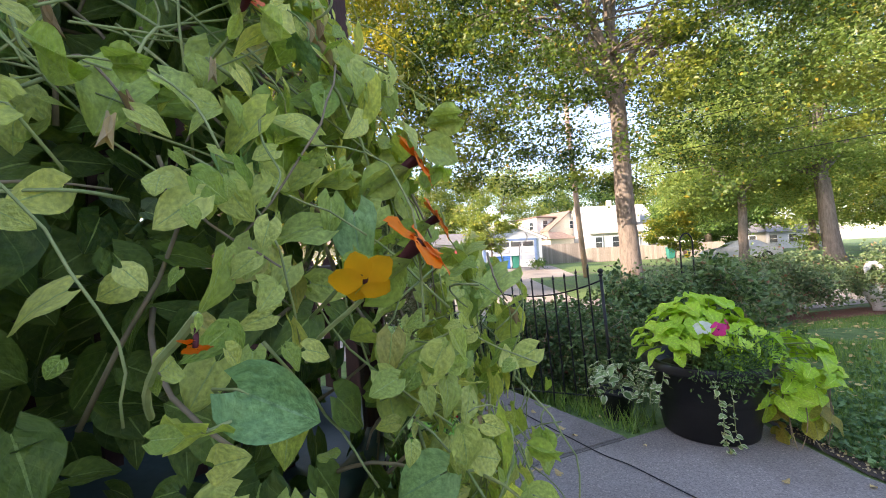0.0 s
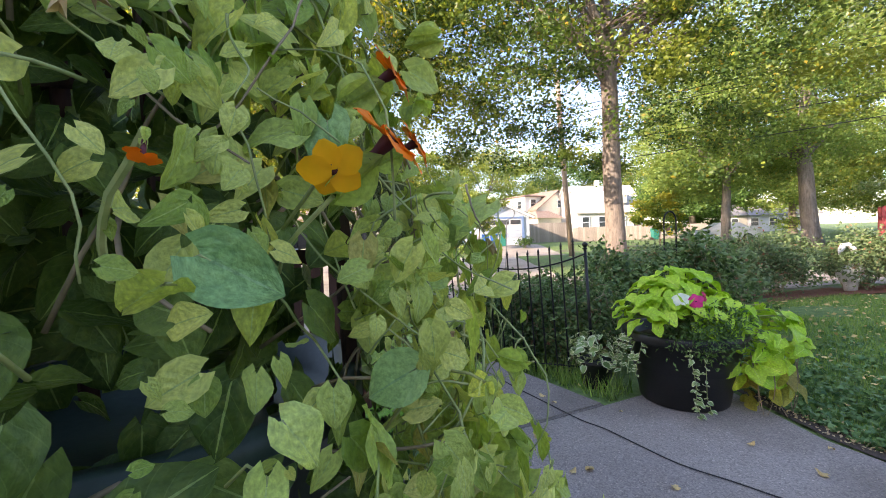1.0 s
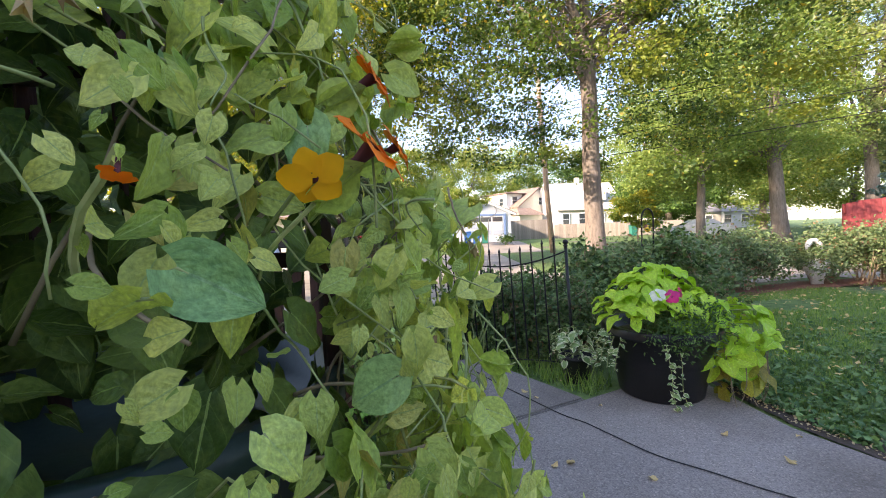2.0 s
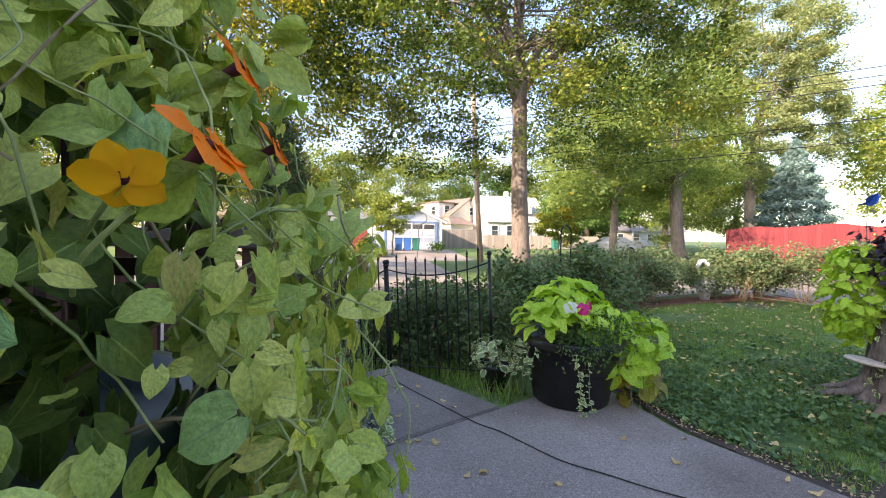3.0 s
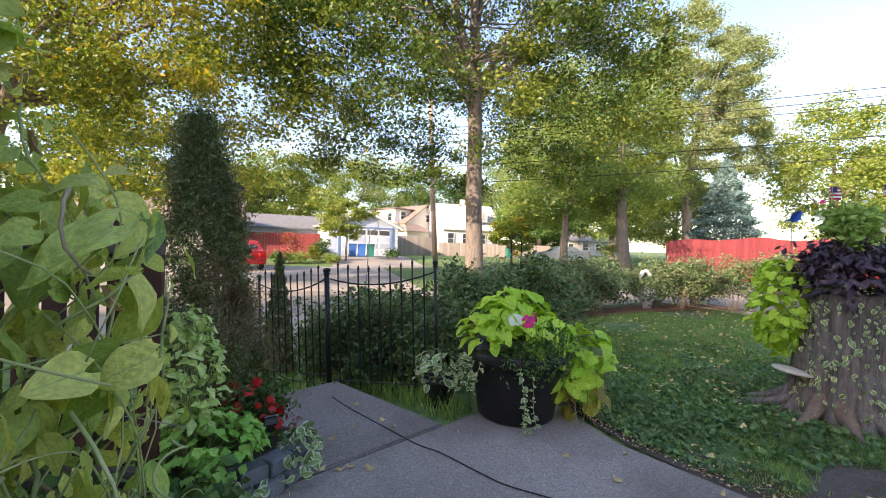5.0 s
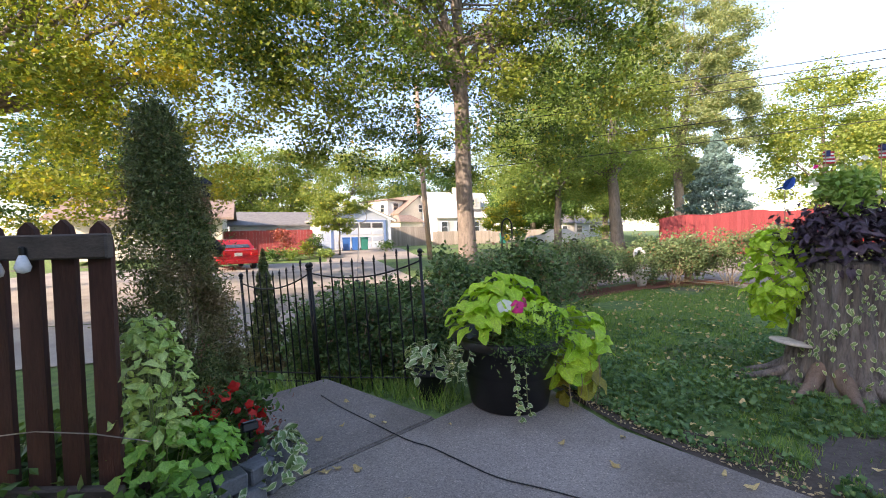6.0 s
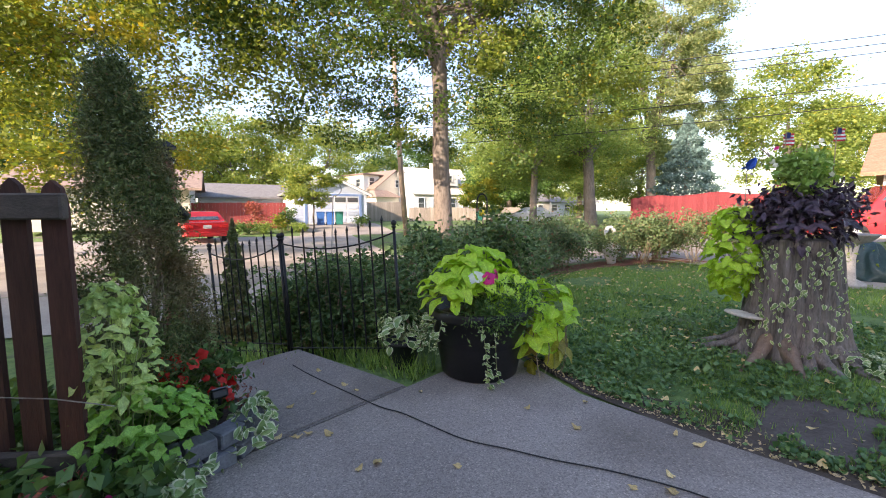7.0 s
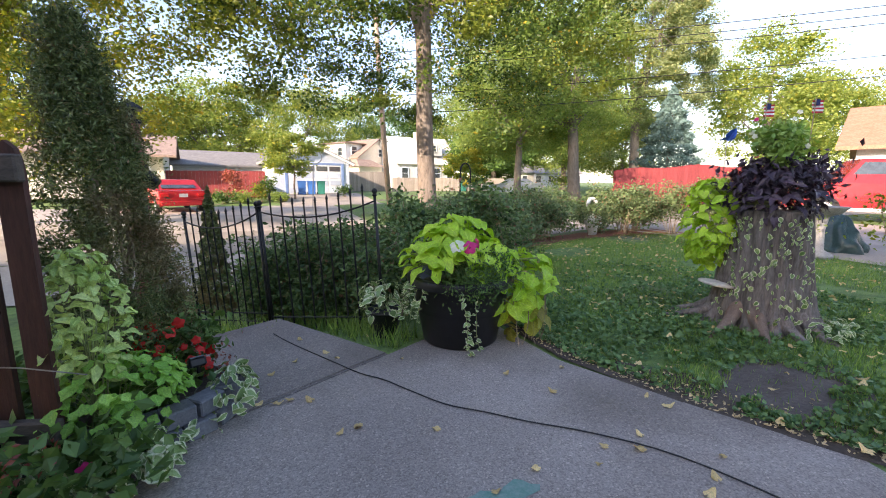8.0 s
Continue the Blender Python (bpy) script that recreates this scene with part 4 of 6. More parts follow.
for z in (1.045, 0.14):
    part("rail", Build().span(p0 - fd * 0.06 + fn + Vector((0, 0, z - 0.02)), p0 + fd * 1.65 + fn + Vector((0, 0, z - 0.02)), 0.036, 0.088, 0.006), M["rail"], fence)
part("post", Build().box((*(p0 + fd * 1.2 - fn * 1.9).xy, 0.55), (0.09, 0.09, 1.1), frz, 0.006), M["picket"], fence)
post = thing("gate_post", "weathered red wooden post with a small black lantern cap", "post")
part("shaft", Build().box((0.375, 3.63, 0.64), (0.088, 0.088, 1.52), 20, 0.006), M["redpost"], post)
cap = part("lantern", Build().box((0.375, 3.63, 1.412), (0.105, 0.105, 0.022), 20, 0.004).box((0.375, 3.63, 1.452), (0.06, 0.06, 0.06), 20, 0.004), M["plastic"], post)
part("lantern_roof", Build().lathe([(0.088, 0.0), (0.085, 0.008), (0.035, 0.038), (0.008, 0.045)], 4, m=pose(0.375, 3.63, 1.478, 0, 0, 65)), M["plastic"], cap)
part("bracket", Build().span((0.42, 3.60, 1.13), (0.485, 3.57, 1.06), 0.04, 0.07, 0.004), M["plastic"], post, "black side bracket")

for k, (u, dz) in enumerate(((2.0, 0), (1.25, 0.015), (3.1, 0.0))):
    p = p0 + fd * 0.128 * (u + 0.5) + fn * 1.9
    lt = thing("string_light", "frosted string-light bulb hanging on the fence rail", "light", group="string lights")
    part("bulb", Build().lathe([(0.009, 0), (0.017, -0.02), (0.023, -0.042), (0.018, -0.058), (0.004, -0.064)], 12, m=pose(p.x, p.y, 1.085 + dz)), M["bulb"], lt, smooth=True)
    part("socket", Build().lathe([(0.011, 0), (0.011, 0.025), (0.006, 0.03)], 10, m=pose(p.x, p.y, 1.085 + dz)), M["plastic"], lt)
w = thing("wire", "thin slack wire strung along the picket fence", "wire")
part("strand", Build().tube([p0 + fd * (1.6 - 0.2 * k) + fn * 2.4 + Vector((0, 0, 0.36 + 0.03 * math.sin(k * 1.1) - 0.02 * (k == 4))) for k in range(10)], 0.0022, 5), M["galv"], w)


# ---------- arborvitae ----------
def arborvitae(at, h, r, n, label):
    """Tall narrow evergreen: several stems, hanging flat sprays, browned at the top and inside."""
    x, y = at
    z0 = gz(x, y)
    t = thing("arborvitae", label, "evergreen")
    bd = Build()
    ends = []
    for k in range(16):
        a, u = rnd.uniform(0, 6.28), rnd.uniform(0.25, 1.0)
        rr = r * rnd.uniform(0.3, 0.9) * (1.1 - 0.75 * u)
        e = Vector((x - 0.16 * u + rr * math.cos(a), y + rr * math.sin(a), z0 + h * u))
        limb(bd, (x - 0.1 * u * 0.3, y, z0 + h * max(0.02, u - 0.35)), e, 0.010, 0.003, 0.08, 5, 4)
    limb(bd, (x, y, z0 - 0.03), (x - 0.16, y, z0 + h), 0.022, 0.006, 0.03, 7, 6)
    limb(bd, (x - 0.05, y - 0.04, z0 - 0.03), (x - 0.10, y - 0.05, z0 + h * 0.6), 0.016, 0.006, 0.05, 6, 5)
    tagged(part("stem", bd, M["twig"], t), kind="stuff")
    cs, rs = [], []
    for k in range(190):
        u, a = rnd.random() ** 0.85, rnd.uniform(0, 6.28)
        w = r * (0.85 + 0.25 * math.sin(u * 5)) * min(1, (1.04 - u) / 0.22) ** 0.8 * rnd.uniform(0.5, 1.1)
        cs.append((x - 0.14 * u + w * math.cos(a), y + w * math.sin(a), z0 + 0.10 + (h - 0.14) * u))
        rs.append(0.075 * rnd.uniform(0.7, 1.2))
    cloud("foliage", clumps(cs, rs, n // 190, 1.5), 0.020, M["needle"], t, 0.34, 0.0, vary=0.6)
    return t


arborvitae((0.45, 3.14), 1.86, 0.21, 62000, "tall shaggy arborvitae with browned tips beside the fence")


# ---------- block-edged bed ----------
bed = thing("planter_edging", "low curved edging of grey concrete blocks, two courses", "edging")
curve = [(0.88, 3.14), (0.885, 3.00), (0.865, 2.87), (0.80, 2.76), (0.70, 2.68), (0.585, 2.63), (0.46, 2.59), (0.33, 2.56), (0.20, 2.53)]
for c in range(2):
    for k in range(len(curve) - 1):
        a, b = Vector(curve[k]), Vector(curve[k + 1])
        a, b = (a, b) if c == 0 else (a.lerp(b, 0.5), b.lerp(Vector(curve[min(k + 2, len(curve) - 1)]), 0.5) if k < len(curve) - 2 else b)
        mid, L = (a + b) / 2, (b - a).length
        part("block", Build().box((mid.x - 0.012 * c, mid.y + 0.012 * c, 0.035 + 0.075 * c), (L * 0.97, 0.10, 0.072), math.degrees(math.atan2((b - a).y, (b - a).x)) + rnd.uniform(-2, 2), 0.006), M["paver"], bed)
bd = Build()
inner = [(0.845, 3.14), (0.85, 3.00), (0.83, 2.89), (0.765, 2.79), (0.675, 2.71), (0.57, 2.66), (0.45, 2.62), (0.2, 2.56), (-0.8, 2.3), (-0.8, 3.3), (0.1, 3.45), (0.45, 3.4)]
structure("planting_bed", bd.prism(inner, -0.05, 0.10), M["soil"], "dark soil of the planted bed")


# ---------- leafy plants ----------
def scatter_leaves(parent, name, meshes, poses, keep=300):
    """Leaves as parts on shared meshes; the rest past keep is joined."""
    for k, m in enumerate(poses[:keep]):
        part(name, meshes[k % len(meshes)], None, parent).matrix_basis = m


def tip_dir(n, droop):
    """A leaf's tip: sideways along the surface with normal n, hanging by droop."""
    s = n.orthogonal().normalized()
    s = Matrix.Rotation(rnd.uniform(0, 6.28), 3, n) @ s
    return (s + Vector((0, 0, -droop))).normalized()


def mound(parent, name, meshes, c, r, n, size, droop=0.5, low=-0.2, tilt=0.5, keep=300, lift=0.0):
    """Leaves over an ellipsoid, faces turned outwards and up."""
    poses = []
    for _ in range(n):
        while True:
            d = Vector((rnd.uniform(-1, 1), rnd.uniform(-1, 1), rnd.uniform(low, 1)))
            if 0.1 < d.length < 1:
                break
        d.normalize()
        k = rnd.uniform(0.72, 1.05)
        p = Vector(c) + Vector((d.x * r[0], d.y * r[1], d.z * r[2])) * k
        nrm = (d + Vector((0, 0, lift)) + Vector((rnd.uniform(-1, 1), rnd.uniform(-1, 1), rnd.uniform(-0.3, 1.2))) * tilt).normalized()
        tip = (Vector((d.x, d.y, 0)) * 0.9 + tip_dir(nrm, droop)).normalized()
        poses.append(aim(p, tip, nrm, size * rnd.uniform(0.65, 1.25)))
    scatter_leaves(parent, name, meshes, poses, keep)
    return poses


def stems_to(parent, base, poses, r=0.0025, mat=None, every=3, name="stem", spread=0.03):
    bd = Build()
    for m in poses[::every]:
        e = m.translation
        b = Vector(base) + Vector((rnd.uniform(-1, 1), rnd.uniform(-1, 1), 0)) * spread
        mid = b.lerp(e, 0.55) + Vector((0, 0, 0.12 * (e - b).length))
        bd.tube([b, b.lerp(mid, 0.6), mid, e], [r * 1.3, r * 1.1, r, r * 0.7], 5)
    return tagged(part(name, bd, mat or M["stem"], parent, smooth=True), kind="stuff")


def petal_flower(parent, p, face, size, mat, petals=5, name="flower", throat=None, bend=0.25):
    """A flat five-petalled bloom facing along face, with a throat."""
    f = Vector(face).normalized()
    s = f.orthogonal().normalized()
    v, fc, uv = leaf_shape("round", 0.1, bend, 0.05, 4)
    bd = Build()
    for k in range(petals):
        d = Matrix.Rotation(2 * math.pi * k / petals + 0.3, 3, f) @ s
        bd.add(v, fc, aim(Vector(p) + f * 0.001 * k, d, f, size * 0.55 * rnd.uniform(0.9, 1.1)), uv)
    fl = part(name, bd, mat, parent, smooth=True)
    if throat:
        part("throat", Build().lathe([(size * 0.10, 0.003), (size * 0.085, -0.004), (size * 0.06, -size * 0.22), (size * 0.08, -size * 0.30)], 10, m=aim(p, s, f)), throat, fl, smooth=True)
    return fl


def variants(name, mat, kinds, n=3):
    return [leaf_mesh(name, mat, kinds[k % len(kinds)], 0.15 + 0.3 * rnd.random(), 0.1 + 0.5 * rnd.random(), 0.03 + 0.06 * rnd.random()) for k in range(n)]


LIME = variants("leaf", M["lime"], ["heart"], 4)
LIMEOLD = variants("leaf", M["lime_old"], ["heart"], 2)
IVY = variants("leaf", M["ivy"], ["oval", "heart"], 3)
PURPLE = variants("leaf", M["purple"], ["arrow"], 4)
MINT = variants("leaf", M["mint"], ["oval"], 3)
COL = variants("leaf", M["columbine"], ["lobed"], 3)
TAN = variants("leaf", M["tan"], ["heart", "oval"], 3)
DRY = variants("leaf", M["dry"], ["oval", "heart"], 3)


def trail(parent, pts, n, size, meshes=None, name="leaf"):
    """A hanging stem with leaves in pairs."""
    pts = [Vector(p) for p in pts]
    part("stem", Build().tube(pts, 0.0022, 5), M["stem"], parent)
    poses = []
    for k in range(n):
        u = (k + 0.5) / n * (len(pts) - 1)
        i = min(int(u), len(pts) - 2)
        p = pts[i].lerp(pts[i + 1], u - i)
        a = rnd.uniform(0, 6.28)
        poses.append(aim(p, (math.cos(a), math.sin(a), rnd.uniform(-0.6, 0.2)), (rnd.uniform(-0.5, 0.5), -0.7, 0.8), size * rnd.uniform(0.7, 1.2)))
    scatter_leaves(parent, name, meshes or IVY, poses)


# black planter and what grows in it
PX, PY = 2.27, 3.36
pot = thing("planter", "large round black plastic planter on the patio", "planter")
part("body", Build().lathe([(0.25, 0.0), (0.26, 0.01), (0.298, 0.22), (0.306, 0.23), (0.306, 0.255), (0.312, 0.26), (0.335, 0.40), (0.362, 0.405), (0.370, 0.415), (0.370, 0.455), (0.362, 0.465), (0.310, 0.46), (0.295, 0.40), (0.27, 0.38), (0.0, 0.38)], 40, (PX, PY, 0.002)), M["plastic"], pot, smooth=True)
part("soil", Build().lathe([(0.287, 0.385), (0.27, 0.40), (0.0, 0.41)], 24, (PX, PY, 0.002)), M["soil"], pot)
sp = thing("sweet_potato_vine", "lime-green sweet potato vine spilling over the planter", "plant")
poses = mound(sp, "leaf", LIME, (PX - 0.06, PY - 0.02, 0.52), (0.34, 0.28, 0.26), 115, 0.112, 0.35, 0.0, 0.35, lift=1.1)
poses += mound(sp, "leaf", LIME, (PX + 0.36, PY - 0.10, 0.40), (0.28, 0.26, 0.24), 125, 0.104, 0.7, -0.5, 0.4, lift=0.6)
poses += mound(sp, "leaf", LIME, (PX + 0.02, PY + 0.1, 0.74), (0.20, 0.18, 0.12), 24, 0.12, 0.3, -0.1, 0.35, lift=1.2)
poses += mound(sp, "leaf", LIME, (PX + 0.14, PY - 0.08, 0.50), (0.24, 0.24, 0.20), 45, 0.115, 0.4, 0.1, 0.35, lift=1.0)
mound(sp, "withered_leaf", LIMEOLD, (PX + 0.40, PY - 0.14, 0.16), (0.20, 0.18, 0.15), 34, 0.10, 1.2, -1, 0.6)
stems_to(sp, (PX, PY, 0.40), poses, 0.004, every=3, spread=0.1)
bd = Build()
for k in range(9):
    x0 = PX + 0.27 + 0.035 * k
    limb(bd, (x0, PY - 0.24 + rnd.uniform(-0.05, 0.05), 0.36), (x0 + rnd.uniform(-0.05, 0.08), PY - 0.30 + rnd.uniform(-0.05, 0.08), 0.02), 0.004, 0.002, 0.1, 5)
part("runner", bd, M["twig"], sp)
pe = thing("petunia", "petunia with magenta and white blooms among feathery leaves", "plant")
cloud("foliage", clumps([(PX - 0.03, PY - 0.30, 0.50), (PX + 0.06, PY - 0.30, 0.52), (PX + 0.0, PY - 0.33, 0.44), (PX + 0.16, PY - 0.26, 0.56), (PX - 0.12, PY - 0.28, 0.46)], [0.13] * 5, 420, 0.9), 0.028, M["green"], pe, 0.35)
petal_flower(pe, (2.20, 3.07, 0.69), (-0.35, -0.9, 0.25), 0.085, M["magenta"], throat=M["throat"])
petal_flower(pe, (2.27, 3.10, 0.71), (0.75, -0.6, 0.2), 0.07, M["magenta"], throat=M["throat"])
petal_flower(pe, (2.13, 3.10, 0.70), (-0.5, -0.5, 0.7), 0.10, M["whitepetal"])
iv = thing("variegated_ivy", "cream-edged ivy trailing down the planter to the patio", "plant")
trail(iv, [(PX - 0.12, PY - 0.30, 0.45), (PX - 0.13, PY - 0.345, 0.38), (PX - 0.10, PY - 0.34, 0.22), (PX - 0.09, PY - 0.33, 0.10), (PX - 0.08, PY - 0.36, 0.01)], 26, 0.045)
trail(iv, [(PX - 0.05, PY - 0.31, 0.44), (PX - 0.04, PY - 0.34, 0.30), (PX - 0.02, PY - 0.31, 0.12), (PX + 0.0, PY - 0.33, 0.02)], 14, 0.04)
for k in range(7):
    a = -2.6 - 0.16 * k
    p = Vector((PX + 0.30 * math.cos(a), PY + 0.30 * math.sin(a) + 0.03, 0.44))
    trail(iv, [p, p + Vector((math.cos(a) * 0.07, math.sin(a) * 0.05, -0.02)), p + Vector((math.cos(a) * 0.12, math.sin(a) * 0.08, -0.14)), p + Vector((math.cos(a) * 0.13, math.sin(a) * 0.06, -0.24))] if k < 4 else
          [p, p + Vector((math.cos(a) * 0.05, math.sin(a) * 0.04, -0.05))], 12 if k < 4 else 5, 0.048)

# small pot with ivy beside the fence
SX, SY = 1.80, 3.66
sp2 = thing("flowerpot", "small black plastic flowerpot in the grass", "flowerpot")
part("body", Build().lathe([(0.085, -0.03), (0.092, 0.0), (0.115, 0.17), (0.124, 0.175), (0.124, 0.20), (0.112, 0.20), (0.105, 0.17), (0.0, 0.165)], 24, (SX, SY, gz(SX, SY))), M["plastic"], sp2, smooth=True)
iv2 = thing("variegated_ivy", "cream-edged ivy bushing out of a small pot", "plant")
ps = mound(iv2, "leaf", IVY, (SX - 0.03, SY - 0.03, 0.25), (0.19, 0.17, 0.15), 90, 0.055, 0.5, -0.5, 0.5)
stems_to(iv2, (SX, SY, 0.17), ps, 0.002, every=4)

# stump planter on the lawn
TX, TY = 4.46, 2.75
TZ = gz(TX, TY)
stump = thing("tree_stump", "tall weathered tree stump used as a planter", "stump")
bd = Build()
N, rowsn = 128, 34
for j in range(rowsn + 1):
    u = j / rowsn
    z = TZ - 0.06 + 0.88 * u
    for k in range(N):
        a = 2 * math.pi * k / N
        r = 0.315 - 0.085 * u + 0.10 * math.exp(-u * 8) * (1 + 0.8 * math.sin(5 * a + 1) + 0.3 * math.sin(3 * a))
        ridge = noise.noise(Vector((math.cos(a) * 7, math.sin(a) * 7, z * 1.6)))
        r += 0.024 * ridge + 0.026 * (abs(math.sin(a * 10.5 + 2 * noise.noise(Vector((math.cos(a) * 2, math.sin(a) * 2, z * 3))))) - 0.5) + 0.012 * noise.noise(Vector((math.cos(a) * 20, math.sin(a) * 20, z * 6)))
        bd.v.append((TX + r * math.cos(a), TY + r * math.sin(a), z))
        bd.uv.append((k / N, u))
for j in range(rowsn):
    for k in range(N):
        bd.f.append((j * N + k, j * N + (k + 1) % N, (j + 1) * N + (k + 1) % N, (j + 1) * N + k))
bd.f.append(tuple(rowsn * N + k for k in range(N)))
part("bark", bd, M["stumpbark"], stump, smooth=True)
toc = Vector((1.13 - TX, 0.77 - TY, 0)).normalized()
side = Vector((toc.y, -toc.x, 0))
fun = Vector((TX, TY, TZ + 0.27)) + side * 0.26 + toc * 0.20
part("bracket_fungus", Build().lathe([(0.0, -0.014), (0.09, -0.012), (0.125, -0.002), (0.12, 0.010), (0.08, 0.016), (0.0, 0.020)], 24, m=pose(*fun, 4, 6)), M["fungus"], stump, "pale shelf fungus", smooth=True)
for k, (ang, ln, r0) in enumerate(((0.95, 0.46, 0.045), (0.45, 0.34, 0.055), (0.05, 0.28, 0.065), (-0.45, 0.30, 0.055), (-0.95, 0.34, 0.050), (1.45, 0.38, 0.042))):
    d = Matrix.Rotation(-ang, 3, "Z") @ toc
    e = Vector((-d.y, d.x, 0)) * rnd.uniform(-0.12, 0.12)
    o = Vector((TX, TY, TZ))
    rt = Build().tube([o + d * 0.20 + Vector((0, 0, 0.20)), o + d * 0.29 + Vector((0, 0, 0.10)), o + d * (0.25 + ln * 0.4) + e * 0.5 + Vector((0, 0, 0.035)), o + d * (0.28 + ln * 0.7) + e + Vector((0, 0, 0.0)), o + d * (0.3 + ln) + e * 1.6 - Vector((0, 0, 0.04))], [r0, r0 * 0.95, r0 * 0.7, r0 * 0.42, r0 * 0.2], 10)
    part("root", rt, M["stumpwood"] if k in (1, 2) else M["stumpbark"], stump, "bare reddish root" if k in (1, 2) else "", smooth=True)
pv = thing("purple_vine", "dark purple sweet potato vine crowning the stump", "plant")
top = Vector((TX, TY, TZ + 0.98))
cloud("inner_foliage", clumps([top + Vector((rnd.uniform(-0.2, 0.2), rnd.uniform(-0.2, 0.2), rnd.uniform(-0.10, 0.12))) for _ in range(20)], [0.16] * 20, 90), 0.055, M["purple"], pv, 0.5)
ps = mound(pv, "leaf", PURPLE, top + toc * 0.05 - Vector((0, 0, 0.03)), (0.29, 0.29, 0.25), 300, 0.066, 0.7, -0.8, 0.3, lift=0.4)
lv = thing("sweet_potato_vine", "lime sweet potato vine hanging down the stump's side", "plant")
ps = mound(lv, "leaf", LIME, Vector((TX, TY, TZ + 0.72)) + side * 0.36 + toc * 0.12, (0.17, 0.17, 0.34), 290, 0.062, 0.8, -1, 0.4, lift=0.5)
stems_to(lv, (TX, TY, TZ + 0.85), ps, 0.003, every=5)
bz = thing("flowering_plant", "bushy green bedding plant with small pale flowers", "plant")
bc = Vector((TX, TY, TZ + 1.31)) + toc * 0.02
cloud("foliage", clumps([bc + Vector((rnd.uniform(-1, 1) * 0.11, rnd.uniform(-1, 1) * 0.11, rnd.uniform(-0.13, 0.08))) for _ in range(30)], [0.085] * 30, 46, 0.9), 0.046, M["bedding"], bz, 0.6)
for k in range(9):
    a = rnd.uniform(0, 6.28)
    p = bc + Vector((0.17 * math.cos(a), 0.17 * math.sin(a), rnd.uniform(-0.1, 0.18)))
    petal_flower(bz, p, (p - bc) + toc * 0.3, 0.034, M["whitepetal"] if k % 4 else M["magenta"])
iv3 = thing("creeping_ivy", "variegated ivy creeping over the stump's bark", "plant")
poses = []
for s in range(11):
    off = -1.1 + 0.21 * s
    a0 = math.atan2(toc.y, toc.x) + off
    for k in range(26 if s not in (0, 1) else 12):
        z = TZ + 0.78 - 0.74 * k / 26 * rnd.uniform(0.85, 1.1)
        a = a0 + 0.16 * math.sin(k * 0.35 + s) + rnd.uniform(-0.08, 0.08)
        r = 0.335 - 0.09 * (z - TZ) + 0.1 * math.exp(-(z - TZ) * 8)
        d = Vector((math.cos(a), math.sin(a), 0))
        if rnd.random() < 0.95:
            poses.append(aim(Vector((TX, TY, max(z, TZ + 0.02))) + d * (r + 0.012), (rnd.uniform(-0.6, 0.6), rnd.uniform(-0.6, 0.6), -0.7), d + Vector((rnd.uniform(-0.5, 0.5), rnd.uniform(-0.5, 0.5), 0.6)), rnd.uniform(0.024, 0.040)))
scatter_leaves(iv3, "leaf", IVY, poses, 300)
mound(iv3, "leaf", IVY, Vector((TX, TY, TZ + 0.03)) - side * 0.36 + toc * 0.16, (0.22, 0.18, 0.10), 58, 0.055, 0.3, 0.0, 0.4)
# ornaments on the stump
for dx, lean in ((0.10, 6), (-0.16, -18)):
    p = bc - side * -dx + Vector((0, 0, 0.12))
    fl = thing("garden_flag", "tiny striped cloth flag on a stick", "flag", group="stump flags")
    part("stick", Build().tube([p - Vector((0, 0, 0.15)), p + Vector((0.005, 0, 0.15))], 0.003, 6), M["twig"], fl)
    for k in range(7):
        part("stripe", Build().box((p.x + 0.035, p.y - 0.004 * math.sin(k), p.z + 0.06 + 0.012 * k), (0.07, 0.002, 0.012), -25), M["flagred"] if k % 2 == 0 else M["flagwhite"], fl)
    part("canton", Build().box((p.x + 0.018, p.y - 0.003, p.z + 0.123), (0.032, 0.006, 0.042), -25), M["flagblue"], fl)


def stake_bird(p, mat, label):
    t = thing("garden_bird", label, "ornament")
    p = Vector(p)
    v, f, u = leaf_shape("oval", 0.6, 0.1, 0, 5)
    bd = Build().add(v, f, aim(p, -side + Vector((0, 0, 0.15)), (0, 0, 1), 0.10), u)
    part("body", bd, mat, t, smooth=True)
    for s in (-1, 1):
        part("wing", Build().add(v, f, aim(p - side * 0.05, -side * 0.6 + toc * 0.7 * s + Vector((0, 0, 0.9)), toc * s, 0.11), u), mat, t)
    part("stake", Build().tube([p - side * 0.05, p - side * 0.05 - Vector((0, 0, 0.45))], 0.003, 6), M["galv"], t)


stake_bird(bc + side * 0.36 + Vector((0, 0, 0.02)), M["birdblue"], "blue painted garden bird on a wire stake")
stake_bird(bc - side * 0.52 + Vector((0, 0, 0.0)), M["birdred"], "dark red painted garden bird on a wire stake")

# bed plants
bu = thing("bush_plant", "upright soft green leafy plant in the bed", "plant")
ps = mound(bu, "leaf", MINT, (0.44, 2.66, 0.56), (0.125, 0.12, 0.25), 235, 0.056, 0.05, -0.9, 0.3, lift=0.8)
ps += mound(bu, "leaf", MINT, (0.44, 2.66, 0.74), (0.07, 0.07, 0.12), 65, 0.052, -0.1, -0.3, 0.35)
stems_to(bu, (0.44, 2.66, 0.10), ps, 0.0022, every=22)
co = thing("columbine", "columbine with bright lobed leaves at the bed's edge", "plant")
ps = mound(co, "leaf", COL, (0.50, 2.66, 0.27), (0.24, 0.15, 0.16), 250, 0.050, 0.5, -0.3, 0.4, lift=0.8)
stems_to(co, (0.48, 2.66, 0.10), ps, 0.0015, every=9)
rf = thing("red_flowers", "red bedding flowers with dark green leaves", "plant")
